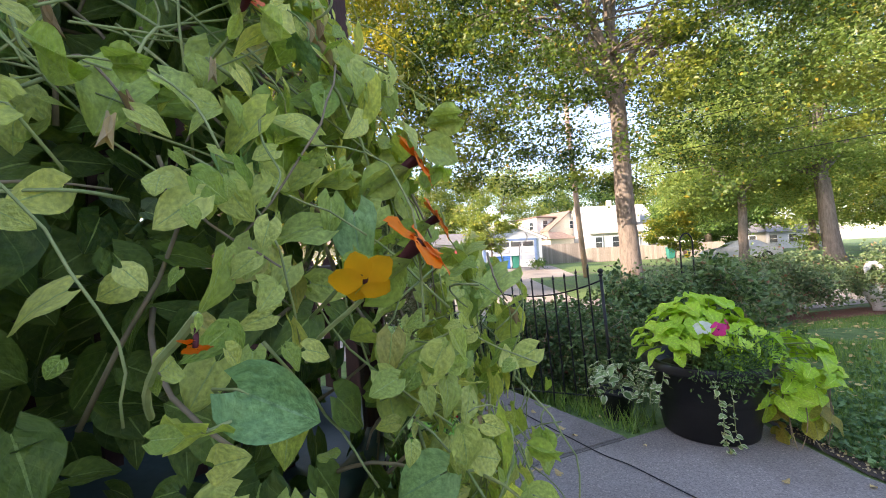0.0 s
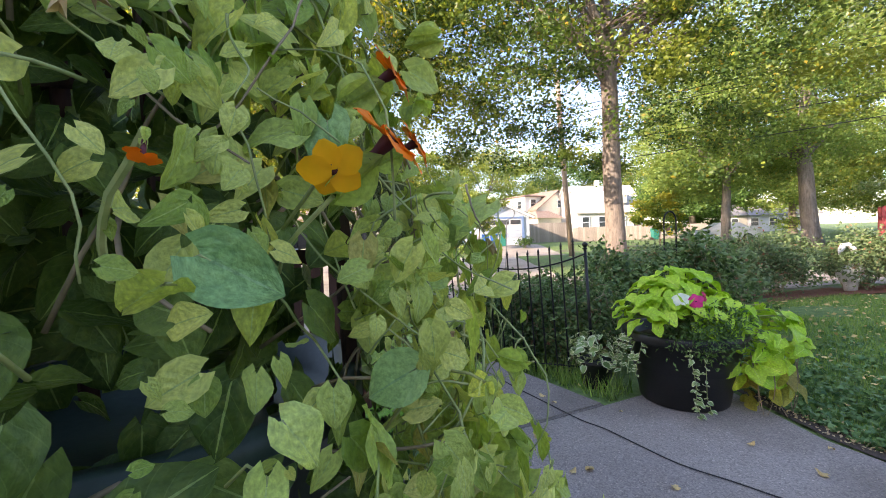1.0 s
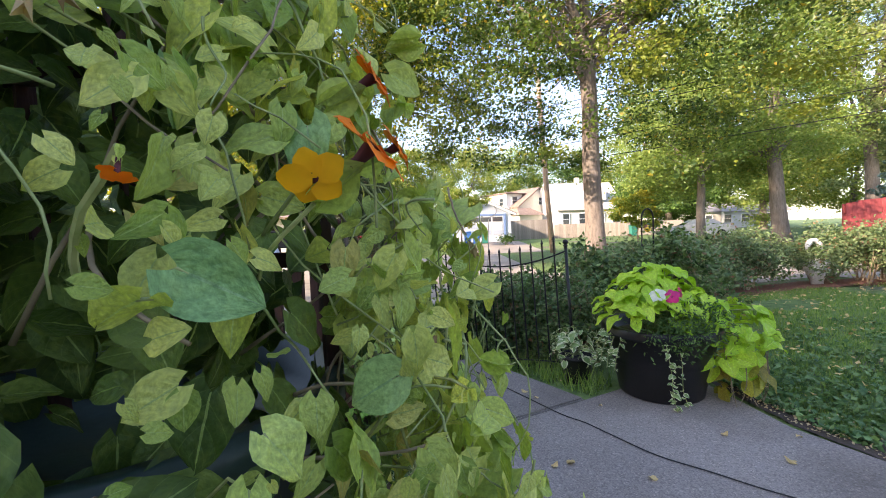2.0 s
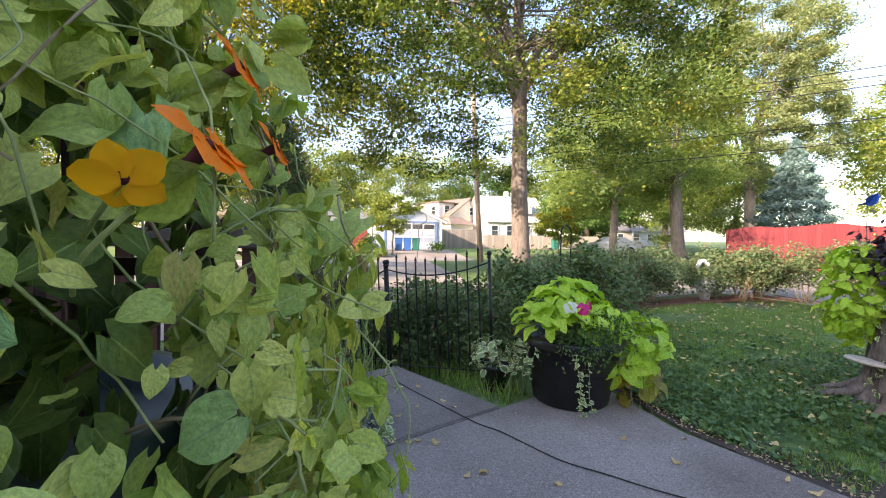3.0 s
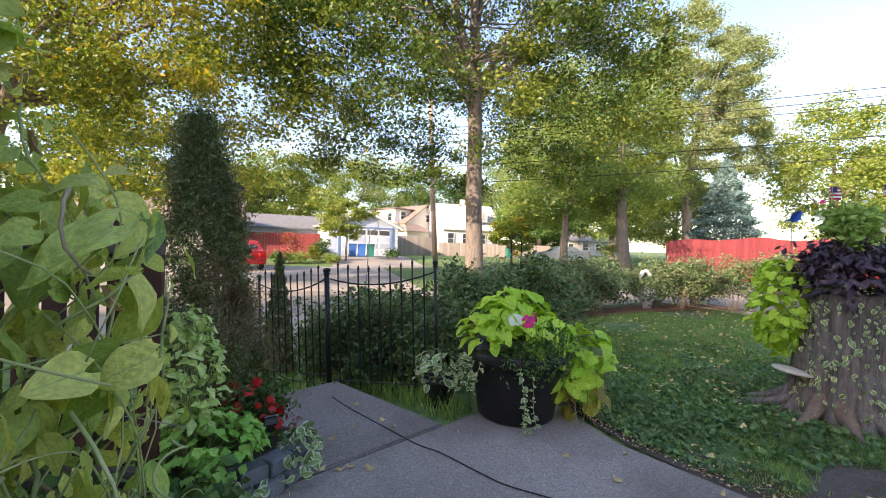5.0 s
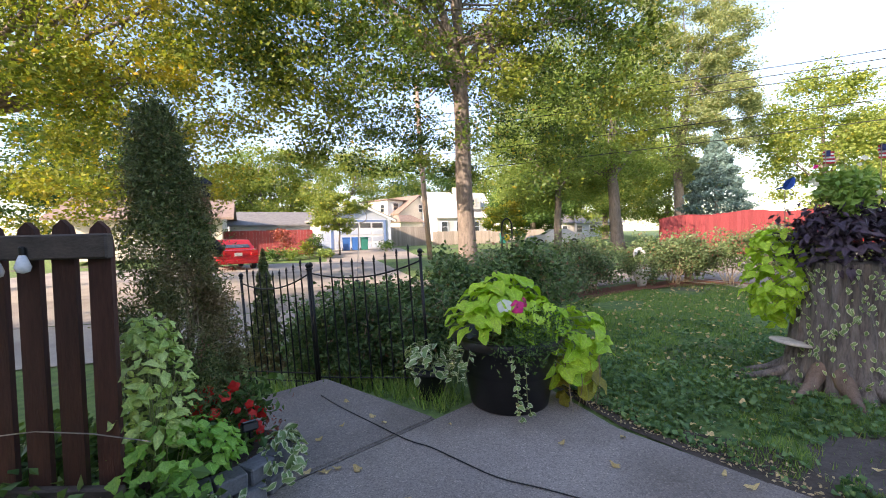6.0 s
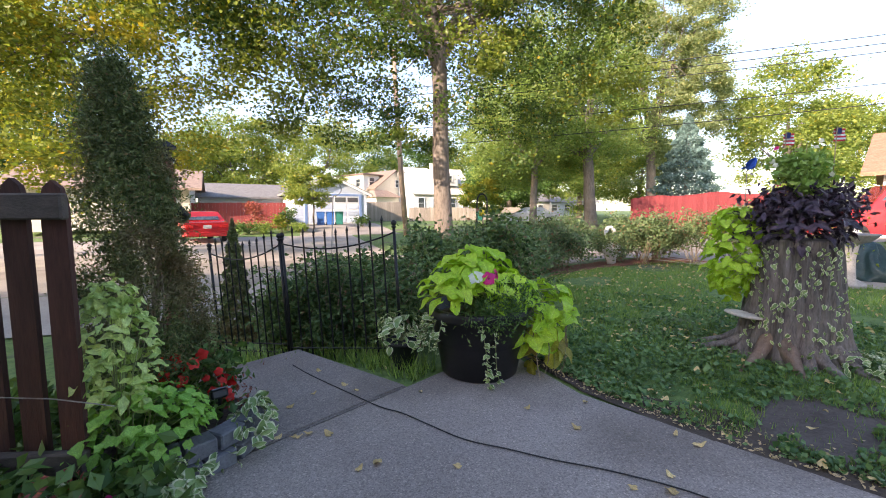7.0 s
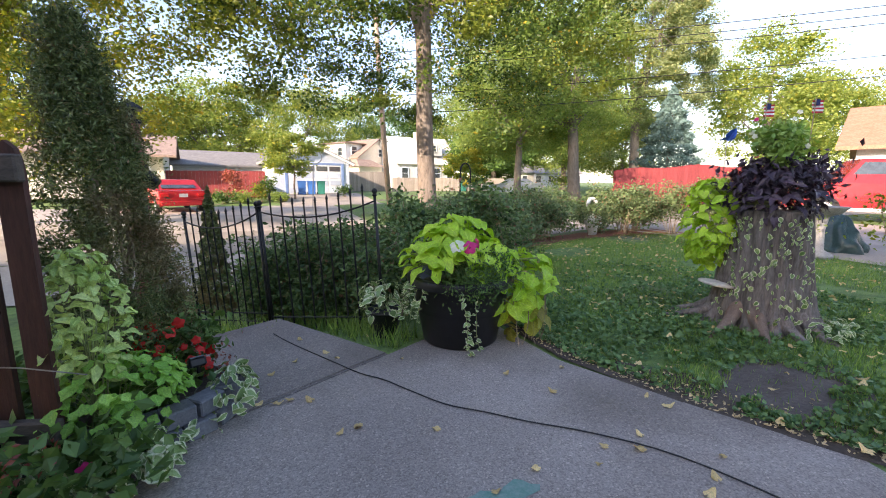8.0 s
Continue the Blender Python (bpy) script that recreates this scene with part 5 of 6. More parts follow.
cloud("foliage", clumps([(0.60 + rnd.uniform(-0.14, 0.14), 3.15 + rnd.uniform(-0.10, 0.12), rnd.uniform(0.14, 0.36)) for _ in range(22)], [0.10] * 22, 34), 0.045, M["green"], rf, 0.55)
for k in range(24):
    p = Vector((0.61 + rnd.uniform(-0.16, 0.15), 3.06 + rnd.uniform(-0.06, 0.08), rnd.uniform(0.17, 0.42)))
    petal_flower(rf, p, (rnd.uniform(-0.2, 0.7), -0.8, rnd.uniform(0, 0.6)), rnd.uniform(0.038, 0.062), M["red"])
va = thing("variegated_vinca", "white-edged vinca spilling over the edging blocks", "plant")
ps = mound(va, "leaf", IVY, (0.44, 2.50, 0.07), (0.32, 0.12, 0.12), 150, 0.060, 0.4, -0.1, 0.4, lift=0.7)
ps += mound(va, "leaf", IVY, (0.88, 2.86, 0.10), (0.09, 0.19, 0.11), 90, 0.055, 0.6, -0.3, 0.4)
ps += mound(va, "leaf", IVY, (0.74, 2.66, 0.05), (0.10, 0.08, 0.05), 14, 0.055, 0.6, -0.3, 0.4)
ps += mound(va, "leaf", IVY, (0.52, 2.42, 0.05), (0.20, 0.11, 0.09), 70, 0.058, 0.5, -0.1, 0.45, lift=0.6)
ps += mound(va, "leaf", IVY, (0.26, 2.42, 0.06), (0.26, 0.14, 0.11), 100, 0.06, 0.5, -0.1, 0.45, lift=0.6)
petal_flower(va, (0.50, 2.36, 0.15), (0.4, -0.9, 0.2), 0.05, M["magenta"])
gr = thing("ground_cover", "mixed dark green leaves filling the bed", "plants", kind="stuff")
cloud("foliage", clumps([(rnd.uniform(-0.7, 0.7), rnd.uniform(2.15, 3.3), rnd.uniform(0.06, 0.2)) for _ in range(60)], [0.16] * 60, 90, 0.7), 0.065, M["green"], gr, 0.6, 0.4)
gc = thing("fence_foliage", "dark low foliage and weeds at the foot of the iron fence", "plants", kind="stuff")
cloud("foliage", clumps([Vector((1.95, 3.80, 0.08)).lerp(Vector((0.75, 4.62, -0.02)), rnd.random()) + Vector((rnd.uniform(-0.05, 0.2), rnd.uniform(0.0, 0.3), rnd.uniform(-0.05, 0.22))) for _ in range(50)], [0.13] * 50, 110, 0.9), 0.045, M["shrub"], gc, 0.5)
hv = thing("heuchera", "wiry purple-brown plant with red-tinged leaves", "plant")
cloud("foliage", clumps([(0.80, 3.0, 0.20), (0.34, 2.34, 0.20)], [0.10] * 2, 60), 0.024, M["redleaf"], hv, 0.5)
lt = thing("solar_light", "small black solar spotlight among the flowers", "light")
part("head", Build().box((0.72, 2.97, 0.225), (0.075, 0.055, 0.045), 25, 0.008, -20), M["plastic"], lt)
part("panel", Build().box((0.718, 2.968, 0.252), (0.062, 0.045, 0.006), 25, 0.001, -20), M["glass"], lt)
part("spike", Build().tube([(0.72, 2.98, 0.21), (0.72, 2.98, 0.06)], 0.007, 6), M["plastic"], lt)


# ---------- the climbing vine in its pot ----------
VC = Vector((0.40, 1.0, 0))
VP = thing("vine_pot", "dark green plastic pot on a wooden stand under the vine", "pot")
part("body", Build().lathe([(0.15, 0.62), (0.16, 0.63), (0.21, 0.92), (0.235, 0.925), (0.235, 0.965), (0.215, 0.965), (0.20, 0.92), (0.0, 0.90)], 32, (0.50, 1.05, 0)), M["darkgreen"], VP, smooth=True)
stand = part("stand", Build().box((0.50, 1.05, 0.60), (0.36, 0.36, 0.03), 10, 0.005), M["picket"], VP)
for sx in (-1, 1):
    for sy in (-1, 1):
        part("leg", Build().box((0.50 + 0.15 * sx, 1.05 + 0.15 * sy, 0.293), (0.04, 0.04, 0.586), 0, 0.004), M["picket"], stand)
tr = thing("trellis", "dark wooden trellis carrying the vine", "trellis")
for k in range(5):
    x = 0.22 + 0.12 * k
    part("stake", Build().span((x + 0.02, 1.10, 0.88), (x - 0.06 + 0.01 * k, 1.14, 1.75 - 0.1 * abs(k - 2)), 0.02, 0.012), M["picket"], tr)
for z in (1.1, 1.35, 1.6):
    part("slat", Build().span((0.16, 1.115, z), (0.74 - 0.1 * (z - 1), 1.125, z), 0.012, 0.02), M["picket"], tr)

vine = thing("climbing_vine", "dense climbing vine with orange and yellow blooms", "plant")


def vine_k(z):
    """How wide the vine's mass is at height z."""
    return float(np.interp(z, (0.35, 0.7, 0.95, 1.06, 1.14, 1.2, 1.27, 1.36, 1.5, 1.75, 2.0), (0.70, 1.05, 1.10, 1.07, 1.02, 0.92, 0.84, 0.74, 0.60, 0.36, 0.12)))


EYES = [m.translation for _, m in PATH]


def clear(p, gap=0.16):
    return all((Vector(p) - e).length > gap for e in EYES)


BLOOMS = [Vector(b) for b in ((0.813, 0.916, 1.253), (0.824, 0.835, 1.181), (0.793, 0.819, 1.163), (0.822, 0.975, 1.210))]


def open_view(p):
    """True where no leaf would hang right in front of a bloom."""
    for b in BLOOMS:
        d = b - Vector((0.86, 0.58, 1.13))
        t = max(0.0, min(1.1, (p - Vector((0.86, 0.58, 1.13))).dot(d) / d.length_squared))
        if (p - Vector((0.86, 0.58, 1.13)) - d * t).length < 0.045 * t:
            return False
    return True


def near(p):
    """Leaves hang smaller where the mass is closest to the patio."""
    return min(1.0, min((p - e).length for e in EYES) / 0.34)


def vine_point(lo, hi, front=True, depth=(0.86, 1.06)):
    while True:
        z = rnd.uniform(lo, hi)
        a = rnd.uniform(-2.5, 0.5) if front else rnd.uniform(0, 6.28)
        k = vine_k(z) * rnd.uniform(*depth)
        k *= 1 + 0.06 * math.sin(a * 5 + z * 11) + 0.04 * math.sin(a * 11 - z * 17)
        p = VC + Vector((0.46 * k * math.cos(a), 0.35 * k * math.sin(a), z))
        if clear(p) and open_view(p) and 1.128 - p.x > 0.621 * (p.y - 0.819) + 0.045:
            return p, Vector((math.cos(a) / 0.46, math.sin(a) / 0.35, 0.9)).normalized()


VL = variants("leaf", M["vine"], ["heart", "arrow", "heart"], 5) + variants("leaf", M["vine_cool"], ["arrow", "heart"], 2) + variants("leaf", M["vine_pale"], ["heart", "arrow"], 5)
poses, petioles = [], Build()
for k in range(300):
    p, n = vine_point(0.72, 1.80, True, (0.90, 1.05))
    nn = (n * 0.7 + Vector((rnd.uniform(-1, 1), rnd.uniform(-1, 1), rnd.uniform(-0.3, 1.0))) * 0.75).normalized()
    tip = tip_dir(nn, 0.8)
    s = rnd.choice((0.030, 0.036, 0.042, 0.048, 0.056, 0.064)) * rnd.uniform(0.9, 1.1) * near(p)
    poses.append(aim(p, tip, nn, s))
    root = p - n * rnd.uniform(0.03, 0.06) + Vector((rnd.uniform(-1, 1), rnd.uniform(-1, 1), rnd.uniform(-1.2, 0.4))) * 0.025
    petioles.tube([root, root.lerp(p, 0.5) - tip * s * 0.25, p, p + tip * s * 0.12], [0.0011, 0.0009, 0.0008, 0.0005], 6)
scatter_leaves(vine, "leaf", VL, poses)
tagged(part("petiole", petioles, M["stem"], vine, smooth=True), kind="stuff")


def joined(name, shapes, poses, mat, parent, kind="stuff"):
    bd = Build()
    for k, m in enumerate(poses):
        v, f, u = shapes[k % len(shapes)]
        bd.add(v, f, m, u)
    ob = part(name, bd, mat, parent, smooth=True)
    return tagged(ob, kind=kind)


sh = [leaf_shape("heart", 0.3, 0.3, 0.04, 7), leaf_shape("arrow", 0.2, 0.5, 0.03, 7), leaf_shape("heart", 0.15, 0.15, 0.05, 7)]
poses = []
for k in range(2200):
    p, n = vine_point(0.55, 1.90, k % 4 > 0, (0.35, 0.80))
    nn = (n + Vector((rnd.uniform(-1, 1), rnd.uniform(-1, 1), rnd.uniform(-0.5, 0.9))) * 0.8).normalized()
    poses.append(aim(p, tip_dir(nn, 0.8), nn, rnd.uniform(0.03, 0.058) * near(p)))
# darkened leaf colour stands in for shade deep in the vine
joined("inner_leaves", sh, poses, M["vine_shaded"], vine)
poses = []
for k in range(820):
    p, n = vine_point(0.66, 1.85, True, (0.82, 1.04))
    nn = (n + Vector((rnd.uniform(-1, 1), rnd.uniform(-1, 1), rnd.uniform(-0.5, 0.9))) * 0.9).normalized()
    poses.append(aim(p, tip_dir(nn, 0.8), nn, rnd.uniform(0.018, 0.042) * near(p)))
while len(poses) < 1550:
    p, n = vine_point(0.60, 1.45, True, (0.84, 1.05))
    if p.x > 0.70 and p.y > 0.78:
        nn = (n + Vector((rnd.uniform(-1, 1), rnd.uniform(-1, 1), rnd.uniform(-0.5, 0.9))) * 0.8).normalized()
        poses.append(aim(p, tip_dir(nn, 0.9), nn, rnd.uniform(0.016, 0.040) * near(p)))
joined("outer_leaves", sh, poses, M["vine_outer"], vine)
poses = []
for k in range(800):
    p, n = vine_point(0.70, 1.70, True, (0.92, 1.10))
    poses.append(aim(p, tip_dir(n, 0.9), (n + Vector((0, 0, rnd.uniform(-0.5, 1)))).normalized(), rnd.uniform(0.010, 0.024) * near(p)))
joined("young_leaves", sh, poses, M["vine_outer"], vine)
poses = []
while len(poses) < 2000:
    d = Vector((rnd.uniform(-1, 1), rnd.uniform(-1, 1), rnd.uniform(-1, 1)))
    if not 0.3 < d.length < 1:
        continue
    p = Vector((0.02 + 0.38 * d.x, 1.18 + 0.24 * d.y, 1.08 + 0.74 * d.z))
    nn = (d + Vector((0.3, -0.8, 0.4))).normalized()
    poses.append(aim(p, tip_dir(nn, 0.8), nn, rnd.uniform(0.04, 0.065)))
# same shade-darkened leaf colour fills the gaps behind the vine
joined("back_leaves", sh, poses, M["vine_shaded"], vine)
# stems: thin green runners over the surface, dry twigs inside
bd, bt = Build(), Build()
for k in range(340):
    p, n = vine_point(0.72, 1.7, True, (0.80, 1.05))
    for _ in range(60):
        q, _n = vine_point(0.72, 1.7, True, (0.80, 1.05))
        if 0.05 < (q - p).length < 0.2:
            break
    if (q - p).length < 0.2 and clear(p, 0.27) and clear(q, 0.27):
        limb(bd if k % 8 else bt, p, q, rnd.uniform(0.0009, 0.0018), 0.0008, 0.24, 6, 8)
for k in range(260):
    p, n = vine_point(0.75, 1.6, True, (1.0, 1.10))
    for _ in range(60):
        q, _n = vine_point(0.75, 1.6, True, (0.9, 1.10))
        if 0.06 < (q - p).length < 0.17:
            break
    if (q - p).length < 0.17 and clear(p, 0.22) and clear(q, 0.22):
        limb(bd, p, q, rnd.uniform(0.0006, 0.0012), 0.0006, 0.26, 6, 9)
for k in range(70):
    p, n = vine_point(0.80, 1.55, True, (0.98, 1.10))
    if not clear(p, 0.27):
        continue
    d = Vector((rnd.uniform(-1, 1), rnd.uniform(-1, 1), rnd.uniform(-1, 0.6))).normalized()
    e, f = d.orthogonal().normalized(), d.cross(d.orthogonal().normalized())
    turns, rad = rnd.uniform(0.6, 2.2), rnd.uniform(0.004, 0.011)
    bd.tube([p + d * 0.07 * i / 28 + (e * math.cos(6.28 * turns * i / 28) + f * math.sin(6.28 * turns * i / 28)) * rad for i in range(29)], [0.0011 - 0.00002 * i for i in range(29)], 6)
tagged(part("runner", bd, M["stem"], vine, smooth=True), kind="stuff")
for k in range(120):
    p, n = vine_point(0.75, 1.6, True, (0.5, 0.9))
    if not clear(p, 0.34):
        continue
    limb(bt, p, p + Vector((rnd.uniform(-0.15, 0.15), rnd.uniform(-0.1, 0.1), rnd.uniform(-0.25, 0.25))), 0.0022, 0.0012, 0.15, 5, 5)
tagged(part("twig", bt, M["twig"], vine, smooth=True), kind="stuff")


def bract(p, d, size, mat, name="bract", shape="heart"):
    """The paired, keeled cup of leaf-like bracts behind a bloom."""
    d = Vector(d).normalized()
    s = d.orthogonal().normalized()
    v, f, u = leaf_shape(shape, 0.75, 0.12, 0.02, 7)
    bd = Build()
    for sg in (-1, 1):
        bd.add(v, f, aim(Vector(p) + s * 0.10 * size * sg, d, s * -sg, size), u)
    return part(name, bd, mat, vine, smooth=True)


for k in range(54):
    p, n = vine_point(0.78, 1.6, True, (1.0, 1.12))
    bract(p, (rnd.uniform(-1, 1), rnd.uniform(-1, 0.4), rnd.uniform(-1.2, 0.1)), rnd.uniform(0.022, 0.034) * near(p), M["vine_pale"])
for k in range(64):
    p, n = vine_point(0.90, 1.55, True, (0.97, 1.04))
    bract(p, (rnd.uniform(-0.5, 0.5), rnd.uniform(-0.5, 0.5), -1), rnd.uniform(0.018, 0.028) * near(p), M["dry"], "dry_bract", "oval")


def vine_bloom(p, face, size, mat):
    p, f = Vector(p), Vector(face).normalized()
    petal_flower(vine, p, f, size, mat, 5, "bloom", M["throat"], 0.15)
    bract(p - f * size * 0.82, f, size * 0.66, M["vine_pale"], "calyx")
    limb_bd = Build()
    limb(limb_bd, p - f * size * 0.9, p - f * size * 0.9 + Vector((-0.06, 0.05, -0.05)), 0.0016, 0.0016, 0.1, 6)
    part("flower_stalk", limb_bd, M["stem"], vine)


vine_bloom((0.813, 0.916, 1.253), (0.80, 0.05, 0.45), 0.050, M["orange"])
vine_bloom((0.824, 0.835, 1.181), (0.68, -0.02, 0.60), 0.054, M["orange"])
vine_bloom((0.793, 0.819, 1.163), (0.25, -0.80, -0.45), 0.034, M["yellow"])
vine_bloom((0.822, 0.975, 1.210), (0.8, 0.1, 0.4), 0.046, M["orange"])
vine_bloom((0.774, 0.704, 1.150), (0.2, -0.4, -0.9), 0.009, M["orange"])
vine_bloom((0.712, 0.850, 1.355), (0.5, -0.2, 0.6), 0.030, M["coral"])


# ---------- lawn, litter, cord ----------


def lawn_x(y):
    return float(np.interp(y, (-0.9, 0.2, 1.62, 2.20, 2.80, 3.75), (4.4, 3.95, 3.25, 2.965, 2.75, 2.70)))


def blades(n, region, size, name, label, mat, wide=0.10, sparse=0.0):
    vs, fs = [], []
    while len(fs) < n:
        x, y = region()
        if sparse and noise.noise(Vector((x * 0.9, y * 0.9, 3))) > sparse:
            continue
        z = gz(x, y)
        a, h = rnd.uniform(0, 6.28), size * rnd.uniform(0.5, 1.3)
        w = h * wide
        o = len(vs)
        vs += [(x - w * math.cos(a), y - w * math.sin(a), z - 0.004), (x + w * math.cos(a), y + w * math.sin(a), z - 0.004),
               (x + rnd.uniform(-0.5, 0.5) * h, y + rnd.uniform(-0.5, 0.5) * h, z + h)]
        fs.append((o, o + 1, o + 2))
    me = bpy.data.meshes.new(name)
    me.from_pydata(vs, [], fs)
    me.materials.append(mat)
    ob = new(name, me)
    return tagged(ob, label, "grass", "", "stuff")


def muddy(x, y):
    """Trodden bare earth between the patio and the stump."""
    return math.hypot((x - 3.52) / 0.36, (y - 2.05) / 0.24) + 0.7 * noise.noise(Vector((x * 5, y * 5, 2))) < 0.85


def lawn_region():
    while True:
        u = rnd.random() ** 1.6
        y = rnd.uniform(0.0, 7.6)
        x = lawn_x(min(y, 3.7)) + 0.12 + u * 6.0
        if x < lawn_x(min(y, 3.7)) + 0.18 and rnd.random() < 0.5:
            continue
        if muddy(x, y) and rnd.random() < 0.9:
            continue
        if math.hypot(x - TX, y - TY) > 0.36 and (y < 5.2 or x > 4.2) and x < 8.9:
            return x, y


blades(90000, lawn_region, 0.042, "grass", "short lawn grass, patchy near the patio", M["grass"], 0.07, 0.28)


def verge():
    u = rnd.random()
    p = Vector((1.76, 3.30, 0)).lerp(Vector((1.08, 4.30, 0)), u) + Vector((0.83, 0.56, 0)) * rnd.uniform(0.02, 0.30)
    return (p.x, p.y) if rnd.random() < 0.7 else (rnd.uniform(0.5, 1.1), rnd.uniform(4.2, 4.5) - 0.2 * rnd.random())


blades(900, verge, 0.14, "tall_grass", "long arching grass along the fence", M["grass"], 0.035)
pts = []
for _ in range(34000):
    y = rnd.uniform(1.0, 4.8)
    x = lawn_x(min(y, 3.7)) + 0.06 + rnd.random() ** 1.3 * 3.0
    cover = 0.45 + 1.5 * noise.noise(Vector((x * 1.5, y * 1.5, 8))) + 0.9 * noise.noise(Vector((x * 6, y * 6, 1))) + 0.35 * math.exp(-((y - 3.0) / 0.9) ** 2) - 0.5 * max(0, y - 3.5) - 0.3 * max(0, x - 4.5)
    if rnd.random() < cover and not muddy(x, y) and math.hypot(x - TX, y - TY) > 0.4:
        pts.append((x, y, gz(x, y) + rnd.uniform(0.005, 0.045)))
tagged(cloud("creeping_weeds", np.array(pts), 0.034, M["clover"], None, 0.9, 0.55), "low creeping round-leaved weeds in the lawn", "weeds", "", "stuff")
pts = []
for k in range(1100):
    y = rnd.uniform(0.2, 3.4)
    x = lawn_x(y) + rnd.uniform(0.0, 0.5) * rnd.random()
    pts.append((x, y, gz(x, y) + rnd.uniform(0.012, 0.03)))
tagged(cloud("plant_litter", np.array(pts), 0.022, M["dry"], None, 0.5, 0.8), "dry litter along the patio's edge", "litter", "", "stuff")

dirt = Build()
for k in range(40):
    y = 3.5 - k * 0.095
    for s in range(4):
        x = lawn_x(y) - 0.02 + s * (0.055 + 0.05 * math.exp(-((y - 2.5) / 0.4) ** 2) + 0.03 * noise.noise(Vector((0.3, y * 1.6, 5)))) + 0.05 * math.sin(k * 0.9 + s) * (s == 3)
        dirt.v.append((x, y, gz(x, y) + 0.010 + 0.008 * noise.noise(Vector((x * 9, y * 9, 0)))))
        dirt.uv.append((0, 0))
    if k:
        for s in range(3):
            o = (k - 1) * 4 + s
            dirt.f.append((o, o + 4, o + 5, o + 1))
mud = Build()
for k in range(40):
    a = 2 * math.pi * k / 40
    for q in (1.0, 0.55):
        r = q * (1.15 + 0.30 * noise.noise(Vector((math.cos(a) * 1.7, math.sin(a) * 1.7, 4))))
        x, y = 3.52 + 0.40 * r * math.cos(a), 2.05 + 0.27 * r * math.sin(a)
        mud.v.append((x, y, gz(x, y) + (0.002 if q == 1.0 else 0.009)))
        mud.uv.append((0, 0))
for k in range(40):
    j = (k + 1) % 40
    mud.f.append((2 * k, 2 * j, 2 * j + 1, 2 * k + 1))
mud.f.append(tuple(2 * k + 1 for k in range(40)))
structure("mud_patch", mud, M["mud"], "bare trodden grey-brown earth in the lawn", True)
structure("soil_strip", dirt, M["soil"], "bare damp soil beside the patio", True)

for k in range(210):
    if k < 52:
        x, y = rnd.uniform(0.9, 3.1), rnd.uniform(1.6, 3.7)
        if x > lawn_x(y) - 0.08 or (y > 3.2 and x > 1.7 and x < 2.9) or math.hypot(x - PX, y - PY) < 0.3:
            continue
        z = 0.004
    else:
        y = rnd.uniform(1.0, 6.5)
        x = lawn_x(min(y, 3.7)) + rnd.uniform(0.0, 3.8) * rnd.random() ** 0.6
        z = gz(x, y) + 0.03
    lf = tagged(new("fallen_leaf", TAN[k % 3]), "dry tan fallen leaf lying on the ground", "leaf", "fallen leaves")
    lf.matrix_world = aim((x, y, z + 0.006), (rnd.uniform(-1, 1), rnd.uniform(-1, 1), 0.02), (rnd.uniform(-0.2, 0.2), rnd.uniform(-0.2, 0.2), -1), rnd.uniform(0.028, 0.050))
pts = [(rnd.uniform(3.6, 8.2), rnd.uniform(2.6, 7.3), 0) for _ in range(700)]
pts = [(x, y, gz(x, y) + 0.035) for x, y, _ in pts if (y < 5.2 or x > 4.2)]
tagged(cloud("leaf_litter", np.array(pts), 0.05, M["tan"], None, 0.6, 0.8), "scattered yellow leaves on the lawn", "leaf litter", "", "stuff")

cord = thing("cord", "long thin black cord lying across the patio", "cord")
cp = [(1.03, 3.86), (1.15, 3.62), (1.37, 3.25), (1.51, 3.02), (1.61, 2.91), (1.71, 2.75), (1.84, 2.55), (2.00, 2.41), (2.15, 2.27), (2.36, 2.10), (2.58, 1.85), (2.75, 1.45), (2.9, 0.9)]
cv = []
for k in range(len(cp) - 1):
    for j in range(4):
        q0, q1, q2, q3 = (Vector(cp[max(0, min(len(cp) - 1, k + o))]) for o in (-1, 0, 1, 2))
        t = j / 4
        v = 0.5 * (2 * q1 + (q2 - q0) * t + (2 * q0 - 5 * q1 + 4 * q2 - q3) * t * t + (3 * q1 - q0 - 3 * q2 + q3) * t ** 3)
        cv.append((v.x, v.y, 0.008))
part("strand", Build().tube(cv, 0.0035, 6), M["wire"], cord, smooth=True)


# ---------- yard ornaments ----------
hook = thing("shepherd_hook", "black wire garden arch with a small yellow ornament", "ornament")
hx, hy = 3.47, 6.0
for s in (-1, 1):
    arc = [(hx + s * 0.075, hy, gz(hx, hy))] + [(hx + s * 0.075 * math.cos(k * 0.16), hy, 1.22 + 0.12 * math.sin(k * 0.16)) for k in range(11)]
    part("rod", Build().tube(arc, 0.010, 6), M["iron"], hook)
part("ornament", Build().lathe([(0.0, -0.05), (0.035, -0.03), (0.04, 0.0), (0.03, 0.035), (0.0, 0.05)], 12, (hx, hy, 1.08)), M["yellowpaint"], hook, smooth=True)
part("crossbar", Build().tube([(hx - 0.075, hy, 0.85), (hx + 0.075, hy, 0.85)], 0.005, 6), M["iron"], hook)

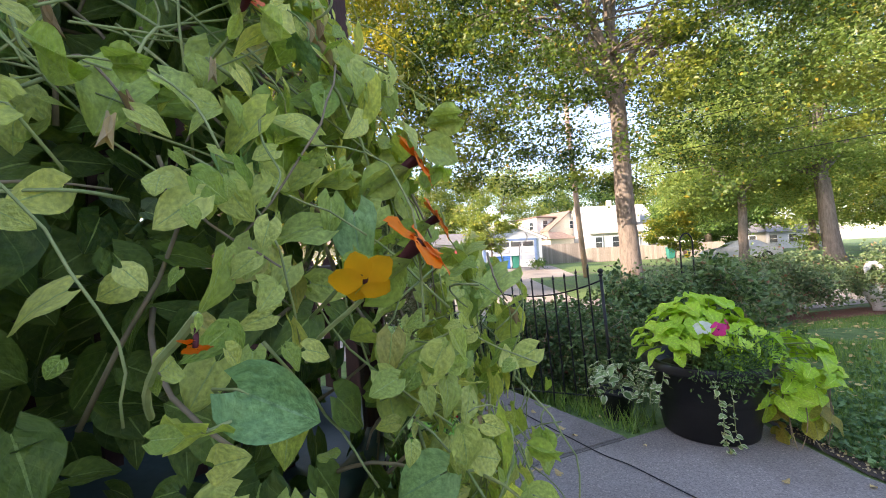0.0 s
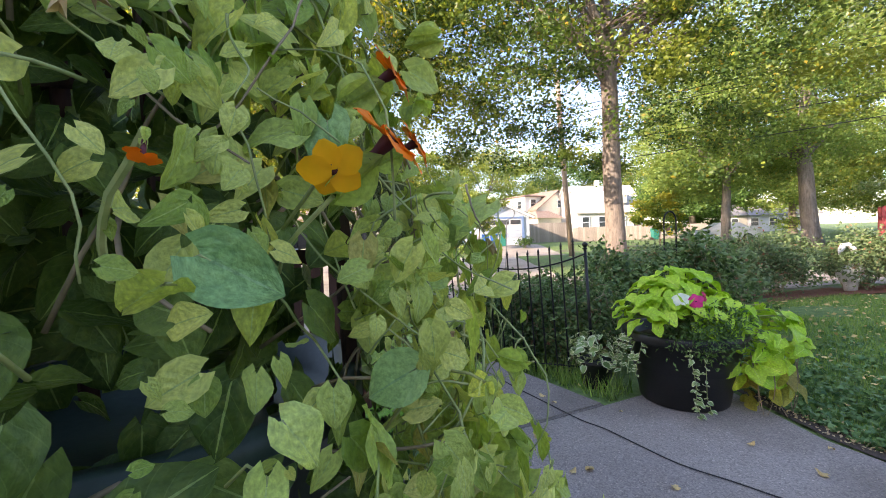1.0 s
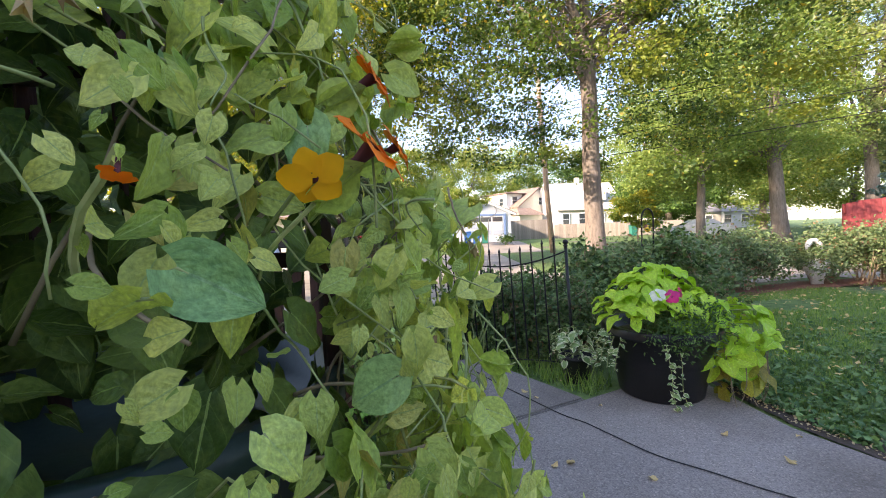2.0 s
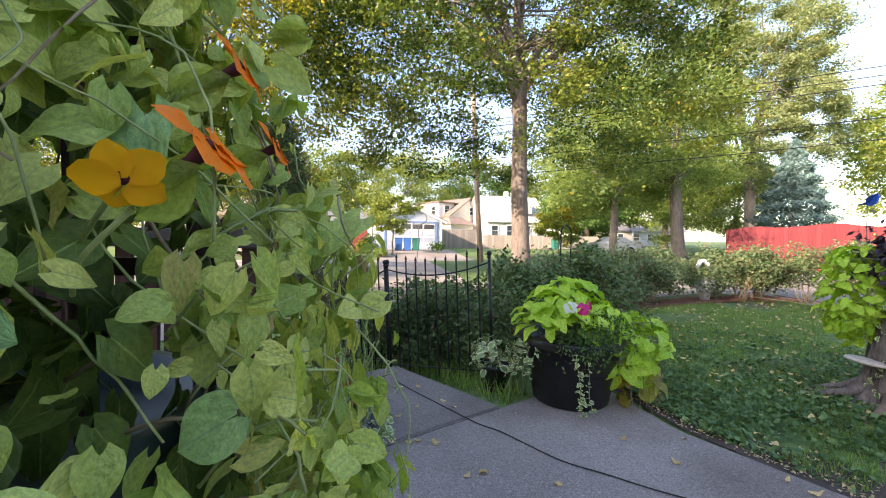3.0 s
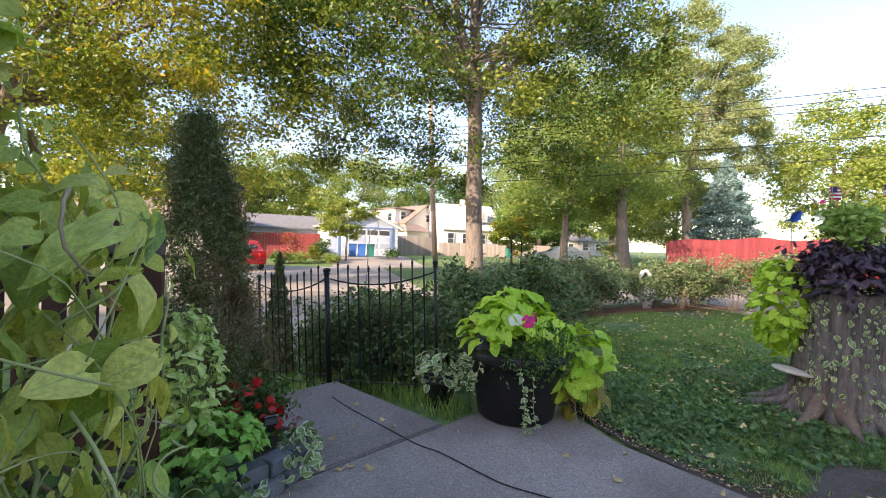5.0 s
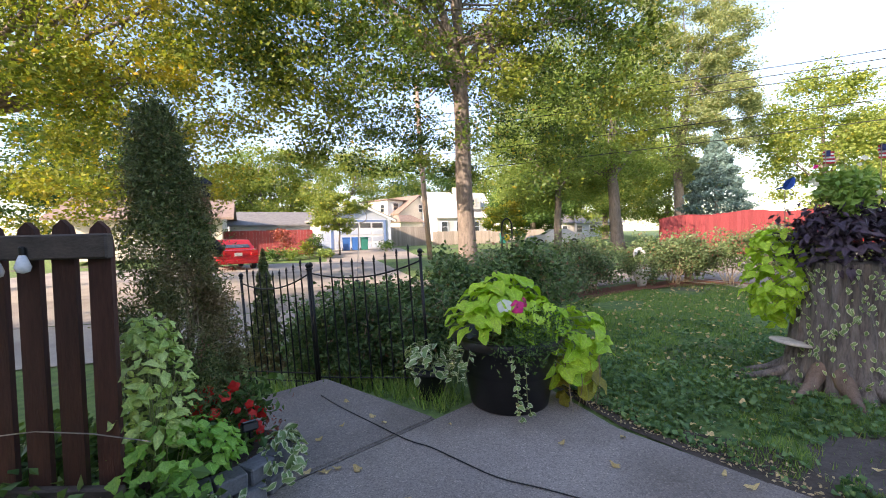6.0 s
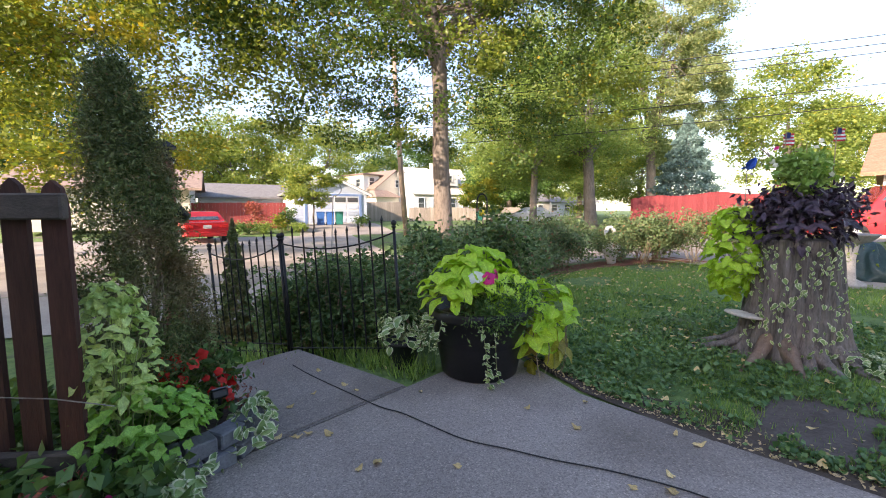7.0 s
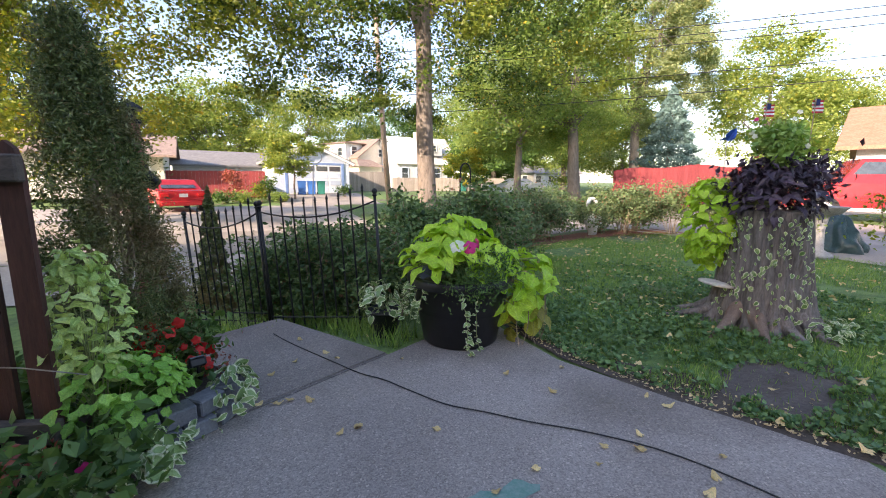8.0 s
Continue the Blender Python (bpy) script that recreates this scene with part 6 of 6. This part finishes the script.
hook2 = thing("feeder_pole", "curved metal pole with a dark cone baffle", "bird feeder")
fx, fy = 1.58, 8.7
fz = gz(fx, fy)
part("pole", Build().tube([(fx, fy, fz)] + [(fx + 0.02 * k, fy, fz + 0.4 * k) for k in range(1, 5)] + [(fx + 0.1 + 0.14 * math.sin(k * 0.4), fy, fz + 1.66 + 0.12 * (1 - math.cos(k * 0.4)) - 0.0) for k in range(7)], 0.009, 6), M["galv"], hook2, smooth=True)
part("baffle", Build().lathe([(0.22, 0.0), (0.21, 0.01), (0.03, 0.16), (0.012, 0.17)], 20, (fx + 0.02, fy, fz + 0.42)), M["plastic"], hook2, smooth=True)

sw = thing("swan_statue", "white stone swan planter at the lawn's edge", "statue")
sx, sy = 7.43, 8.0
sw.matrix_world = pose(sx, sy, gz(sx, sy) + 0.10)
sw.scale = (1.2, 1.2, 1.1)
bd = Build().lathe([(0.07, -0.10), (0.08, 0.0), (0.11, 0.06), (0.16, 0.16), (0.15, 0.28), (0.09, 0.34), (0.02, 0.36)], 20)
neck = [(-0.08, 0, 0.26), (-0.01, -0.02, 0.36), (0.03, -0.03, 0.46), (0.0, -0.04, 0.58), (-0.07, -0.04, 0.64), (-0.13, -0.04, 0.63), (-0.17, -0.04, 0.56), (-0.19, -0.04, 0.48)]
bd.tube(neck, [0.055, 0.048, 0.04, 0.036, 0.036, 0.04, 0.035, 0.01], 10)
part("body", bd, M["statue"], sw, smooth=True)

# ---------- street things ----------
pole = thing("utility_pole", "leaning brown wooden utility pole", "utility pole")
part("shaft", Build().tube([(6.75, 24, -0.3), (6.50, 24, 3.0), (6.28, 24, 7.0), (6.15, 24, 10.0)], [0.16, 0.15, 0.14, 0.12], 12), M["pole"], pole, smooth=True)
for ra, rb in (((25.2, 13.7, 9.33), (6.15, 24, 7.9)), ((25.2, 13.7, 8.94), (6.15, 24, 7.5)), ((25.2, 13.7, 8.56), (6.15, 24, 7.1)), ((25.3, 13.7, 7.15), (6.25, 24, 5.7)), ((25.4, 13.7, 6.25), (6.3, 24, 4.7))):
    w = thing("power_line", "black overhead power line sagging across the sky", "wire", group="power lines")
    a, b = Vector(ra), Vector(rb)
    a = a + (a - b) * 0.9
    part("strand", Build().tube([a.lerp(b, i / 16) - Vector((0, 0, 0.35 * 4 * (i / 16) * (1 - i / 16))) for i in range(17)], 0.02, 5), M["wire"], w)


def car(name, label, at, rz, paint, truck=False):
    """A parked car: lofted body, glasshouse, wheels, lights."""
    c = thing(name, label, "truck" if truck else "car", at)
    c.matrix_world = pose(*at, 0, 0, rz)
    if truck:
        prof = [(-2.6, 0.45), (-2.62, 1.05), (-0.5, 1.08), (-0.42, 1.75), (0.9, 1.78), (1.35, 1.15), (2.5, 1.05), (2.62, 0.85), (2.6, 0.42)]
        glass = [(-0.36, 1.12), (-0.34, 1.66), (0.86, 1.69), (1.22, 1.16)]
        wheels, R, W = (-1.6, 1.65), 0.38, 0.92
    else:
        prof = [(-2.25, 0.30), (-2.30, 0.62), (-2.22, 0.92), (-1.65, 0.98), (-0.95, 1.40), (0.25, 1.44), (1.05, 0.98), (2.05, 0.82), (2.28, 0.60), (2.25, 0.28)]
        glass = [(-1.52, 0.99), (-0.92, 1.33), (0.22, 1.37), (0.92, 0.99)]
        wheels, R, W = (-1.38, 1.42), 0.32, 0.88
    bd = Build()
    n = len(prof)
    for s, k in ((-1, 0.90), (-0.97, 1.0), (0.97, 1.0), (1, 0.90)):
        for x, z in prof:
            inw = 1 - 0.16 * max(0, z - 0.95) / 0.5
            bd.v.append((x * (0.97 if abs(s) == 1 else 1), s * W * inw, 0.3 + (z - 0.3) * (0.97 if abs(s) == 1 else 1)))
            bd.uv.append((0, 0))
    for j in range(3):
        for i in range(n):
            bd.f.append((j * n + i, j * n + (i + 1) % n, (j + 1) * n + (i + 1) % n, (j + 1) * n + i))
    bd.f += [tuple(range(n - 1, -1, -1)), tuple(3 * n + i for i in range(n))]
    body = part("body", bd, paint, c)
    for s in (-1, 1):
        yy = s * W * 0.945
        part("side_window", Build().add([(x, yy - s * 0.10 * max(0, z - 0.95) / 0.45 + s * 0.012, z) for x, z in glass] + [(x, yy - s * 0.10 * max(0, z - 0.95) / 0.45 - s * 0.02, z) for x, z in glass],
                                        [(0, 1, 2, 3), (7, 6, 5, 4), (0, 4, 5, 1), (1, 5, 6, 2), (2, 6, 7, 3), (3, 7, 4, 0)]), M["glass"], c)
        part("tail_light", Build().box((prof[1][0] + 0.03, s * W * 0.78, prof[2][1] - 0.16), (0.10, W * 0.36, 0.16), 0, 0.02), M["lamp_red"], c)
        for x in wheels:
            w = part("wheel", Build().lathe([(R * 0.55, -0.10), (R * 0.95, -0.10), (R, -0.07), (R, 0.07), (R * 0.95, 0.10), (R * 0.55, 0.10)], 20, m=pose(x, s * W * 0.92, R, 90)), M["tyre"], c)
            part("rim", Build().lathe([(0.03, -0.11), (R * 0.58, -0.105), (R * 0.6, 0.105), (0.03, 0.11)], 14, m=pose(x, s * W * 0.92, R, 90)), M["rim"], w)
    g = [(glass[0][0] - 0.10, 1.0), (glass[1][0] - 0.02, glass[1][1])]
    part("rear_window", Build().span((g[0][0] + 0.02, 0, g[0][1] + 0.03), (g[1][0] - 0.03, 0, g[1][1]), W * 1.45, 0.03, 0.005), M["glass"], c)
    part("windscreen", Build().span((glass[3][0] + 0.08, 0, glass[3][1] + 0.03), (glass[2][0] + 0.06, 0, glass[2][1]), W * 1.45, 0.03, 0.005), M["glass"], c)
    part("number_plate", Build().box((prof[1][0] - 0.02, 0, prof[2][1] - 0.18), (0.02, 0.32, 0.15), 0, 0.004), M["plate"], c)
    part("bumper", Build().box((prof[0][0], 0, 0.42), (0.14, W * 1.9, 0.20), 0, 0.04), paint, c)
    return c


car("sedan", "red sedan parked on the driveway", (-3.75, 23.3, gz(-3.75, 23.3)), 112, M["carred"])
car("sedan", "silver sedan parked across the road", (19.3, 31.5, gz(19.3, 31.5)), 165, M["carwhite"])
car("pickup", "red pickup truck parked on the drive", (17.2, 7.2, gz(17.2, 7.2)), 130, M["carred"], True)


def bin_(at, mat, label):
    b = thing("wheelie_bin", label, "bin", at, "bins")
    part("body", Build().add([(-0.24, -0.26, 0.06), (0.24, -0.26, 0.06), (0.24, 0.26, 0.06), (-0.24, 0.26, 0.06), (-0.29, -0.34, 0.98), (0.29, -0.34, 0.98), (0.29, 0.34, 0.98), (-0.29, 0.34, 0.98)],
                             [(3, 2, 1, 0), (4, 5, 6, 7), (0, 1, 5, 4), (1, 2, 6, 5), (2, 3, 7, 6), (3, 0, 4, 7)]), mat, b)
    part("lid", Build().box((0, -0.01, 1.02), (0.62, 0.74, 0.08), 0, 0.03), mat, b)
    for s in (-1, 1):
        part("wheel", Build().lathe([(0.02, -0.03), (0.11, -0.03), (0.11, 0.03), (0.02, 0.03)], 12, m=pose(0.27 * s, 0.27, 0.11, 0, 90)), M["tyre"], b)


z = gz(2.4, 33.6)
bin_((2.35, 33.6, z), M["binblue"], "blue recycling bin with its lid shut")
bin_((3.05, 33.7, z), M["binblue"], "blue wheeled bin beside the garage door")
bin_((3.75, 33.8, z), M["bingreen"], "green wheeled bin beside the garage door")
bin_((18.0, 39.0, gz(18, 39)), M["bingreen"], "green bin standing by the grey fence")
for x, y, mt, lab, hh in ((-1.6, 28.6, "redleaf", "red-leaved shrub in the bed by the red fence", 2.2), (-0.2, 28.6, "gold", "yellow-green perennial clump in a bed", 1.0), (-1.2, 27.6, "pale", "pale hosta clump in a sunny bed", 0.6),
                          (-2.2, 27.5, "green", "low green clump in a sunny bed", 0.6), (1.0, 28.2, "pale", "low pale clump by the young tree", 0.5), (0.1, 29.6, "green", "tall green perennials by the young tree", 1.5), (5.2, 31.5, "green", "weedy clump by the pole", 0.8)):
    shrub((x, y), hh, 0.9, 700, M[mt], lab, 0.14, "far bed", "perennial")
bag = thing("tarp_bundle", "crumpled dark green tarp bundle on the drive", "bundle")
bx, by = 9.6, 4.75
bd = Build()
for j in range(21):
    for k in range(48):
        a, u = 2 * math.pi * k / 48, j / 20
        fold = noise.noise(Vector((math.cos(a) * 2, math.sin(a) * 2, u * 2.2))) + 0.45 * abs(noise.noise(Vector((math.cos(a) * 5 + 3, math.sin(a) * 5, u * 4))))
        r = (0.34 - 0.05 * u - 0.22 * u * u) * (1 + 0.42 * fold) * (1 if j < 20 else 0.3)
        bd.v.append((bx + r * math.cos(a), by + r * math.sin(a), gz(bx, by) + 0.6 * u + 0.05 * noise.noise(Vector((a, u * 4, 2)))))
        bd.uv.append((0, 0))
for j in range(20):
    for k in range(48):
        bd.f.append((j * 48 + k, j * 48 + (k + 1) % 48, (j + 1) * 48 + (k + 1) % 48, (j + 1) * 48 + k))
part("tarp", bd, M["tarp"], bag, smooth=True)
bb = thing("birdbath", "grey stone birdbath with a scalloped bowl", "birdbath")
part("bowl", Build().lathe([(0.06, 0.60), (0.22, 0.66), (0.30, 0.74), (0.32, 0.76), (0.29, 0.76), (0.0, 0.70)], 24, (8.5, 4.45, gz(8.5, 4.45))), M["grey"], bb, smooth=True)
part("pedestal", Build().lathe([(0.20, 0.0), (0.20, 0.06), (0.09, 0.12), (0.07, 0.4), (0.10, 0.62)], 16, (8.5, 4.45, gz(8.5, 4.45))), M["grey"], bb, smooth=True)
shrub((9.6, 4.0), 1.15, 0.9, 500, M["gold"], "leggy shrub with yellow and rust leaves", 0.08)
shrub((8.1, 4.55), 1.2, 0.6, 500, M["pale"], "pale feathery shrub behind the stump", 0.05)
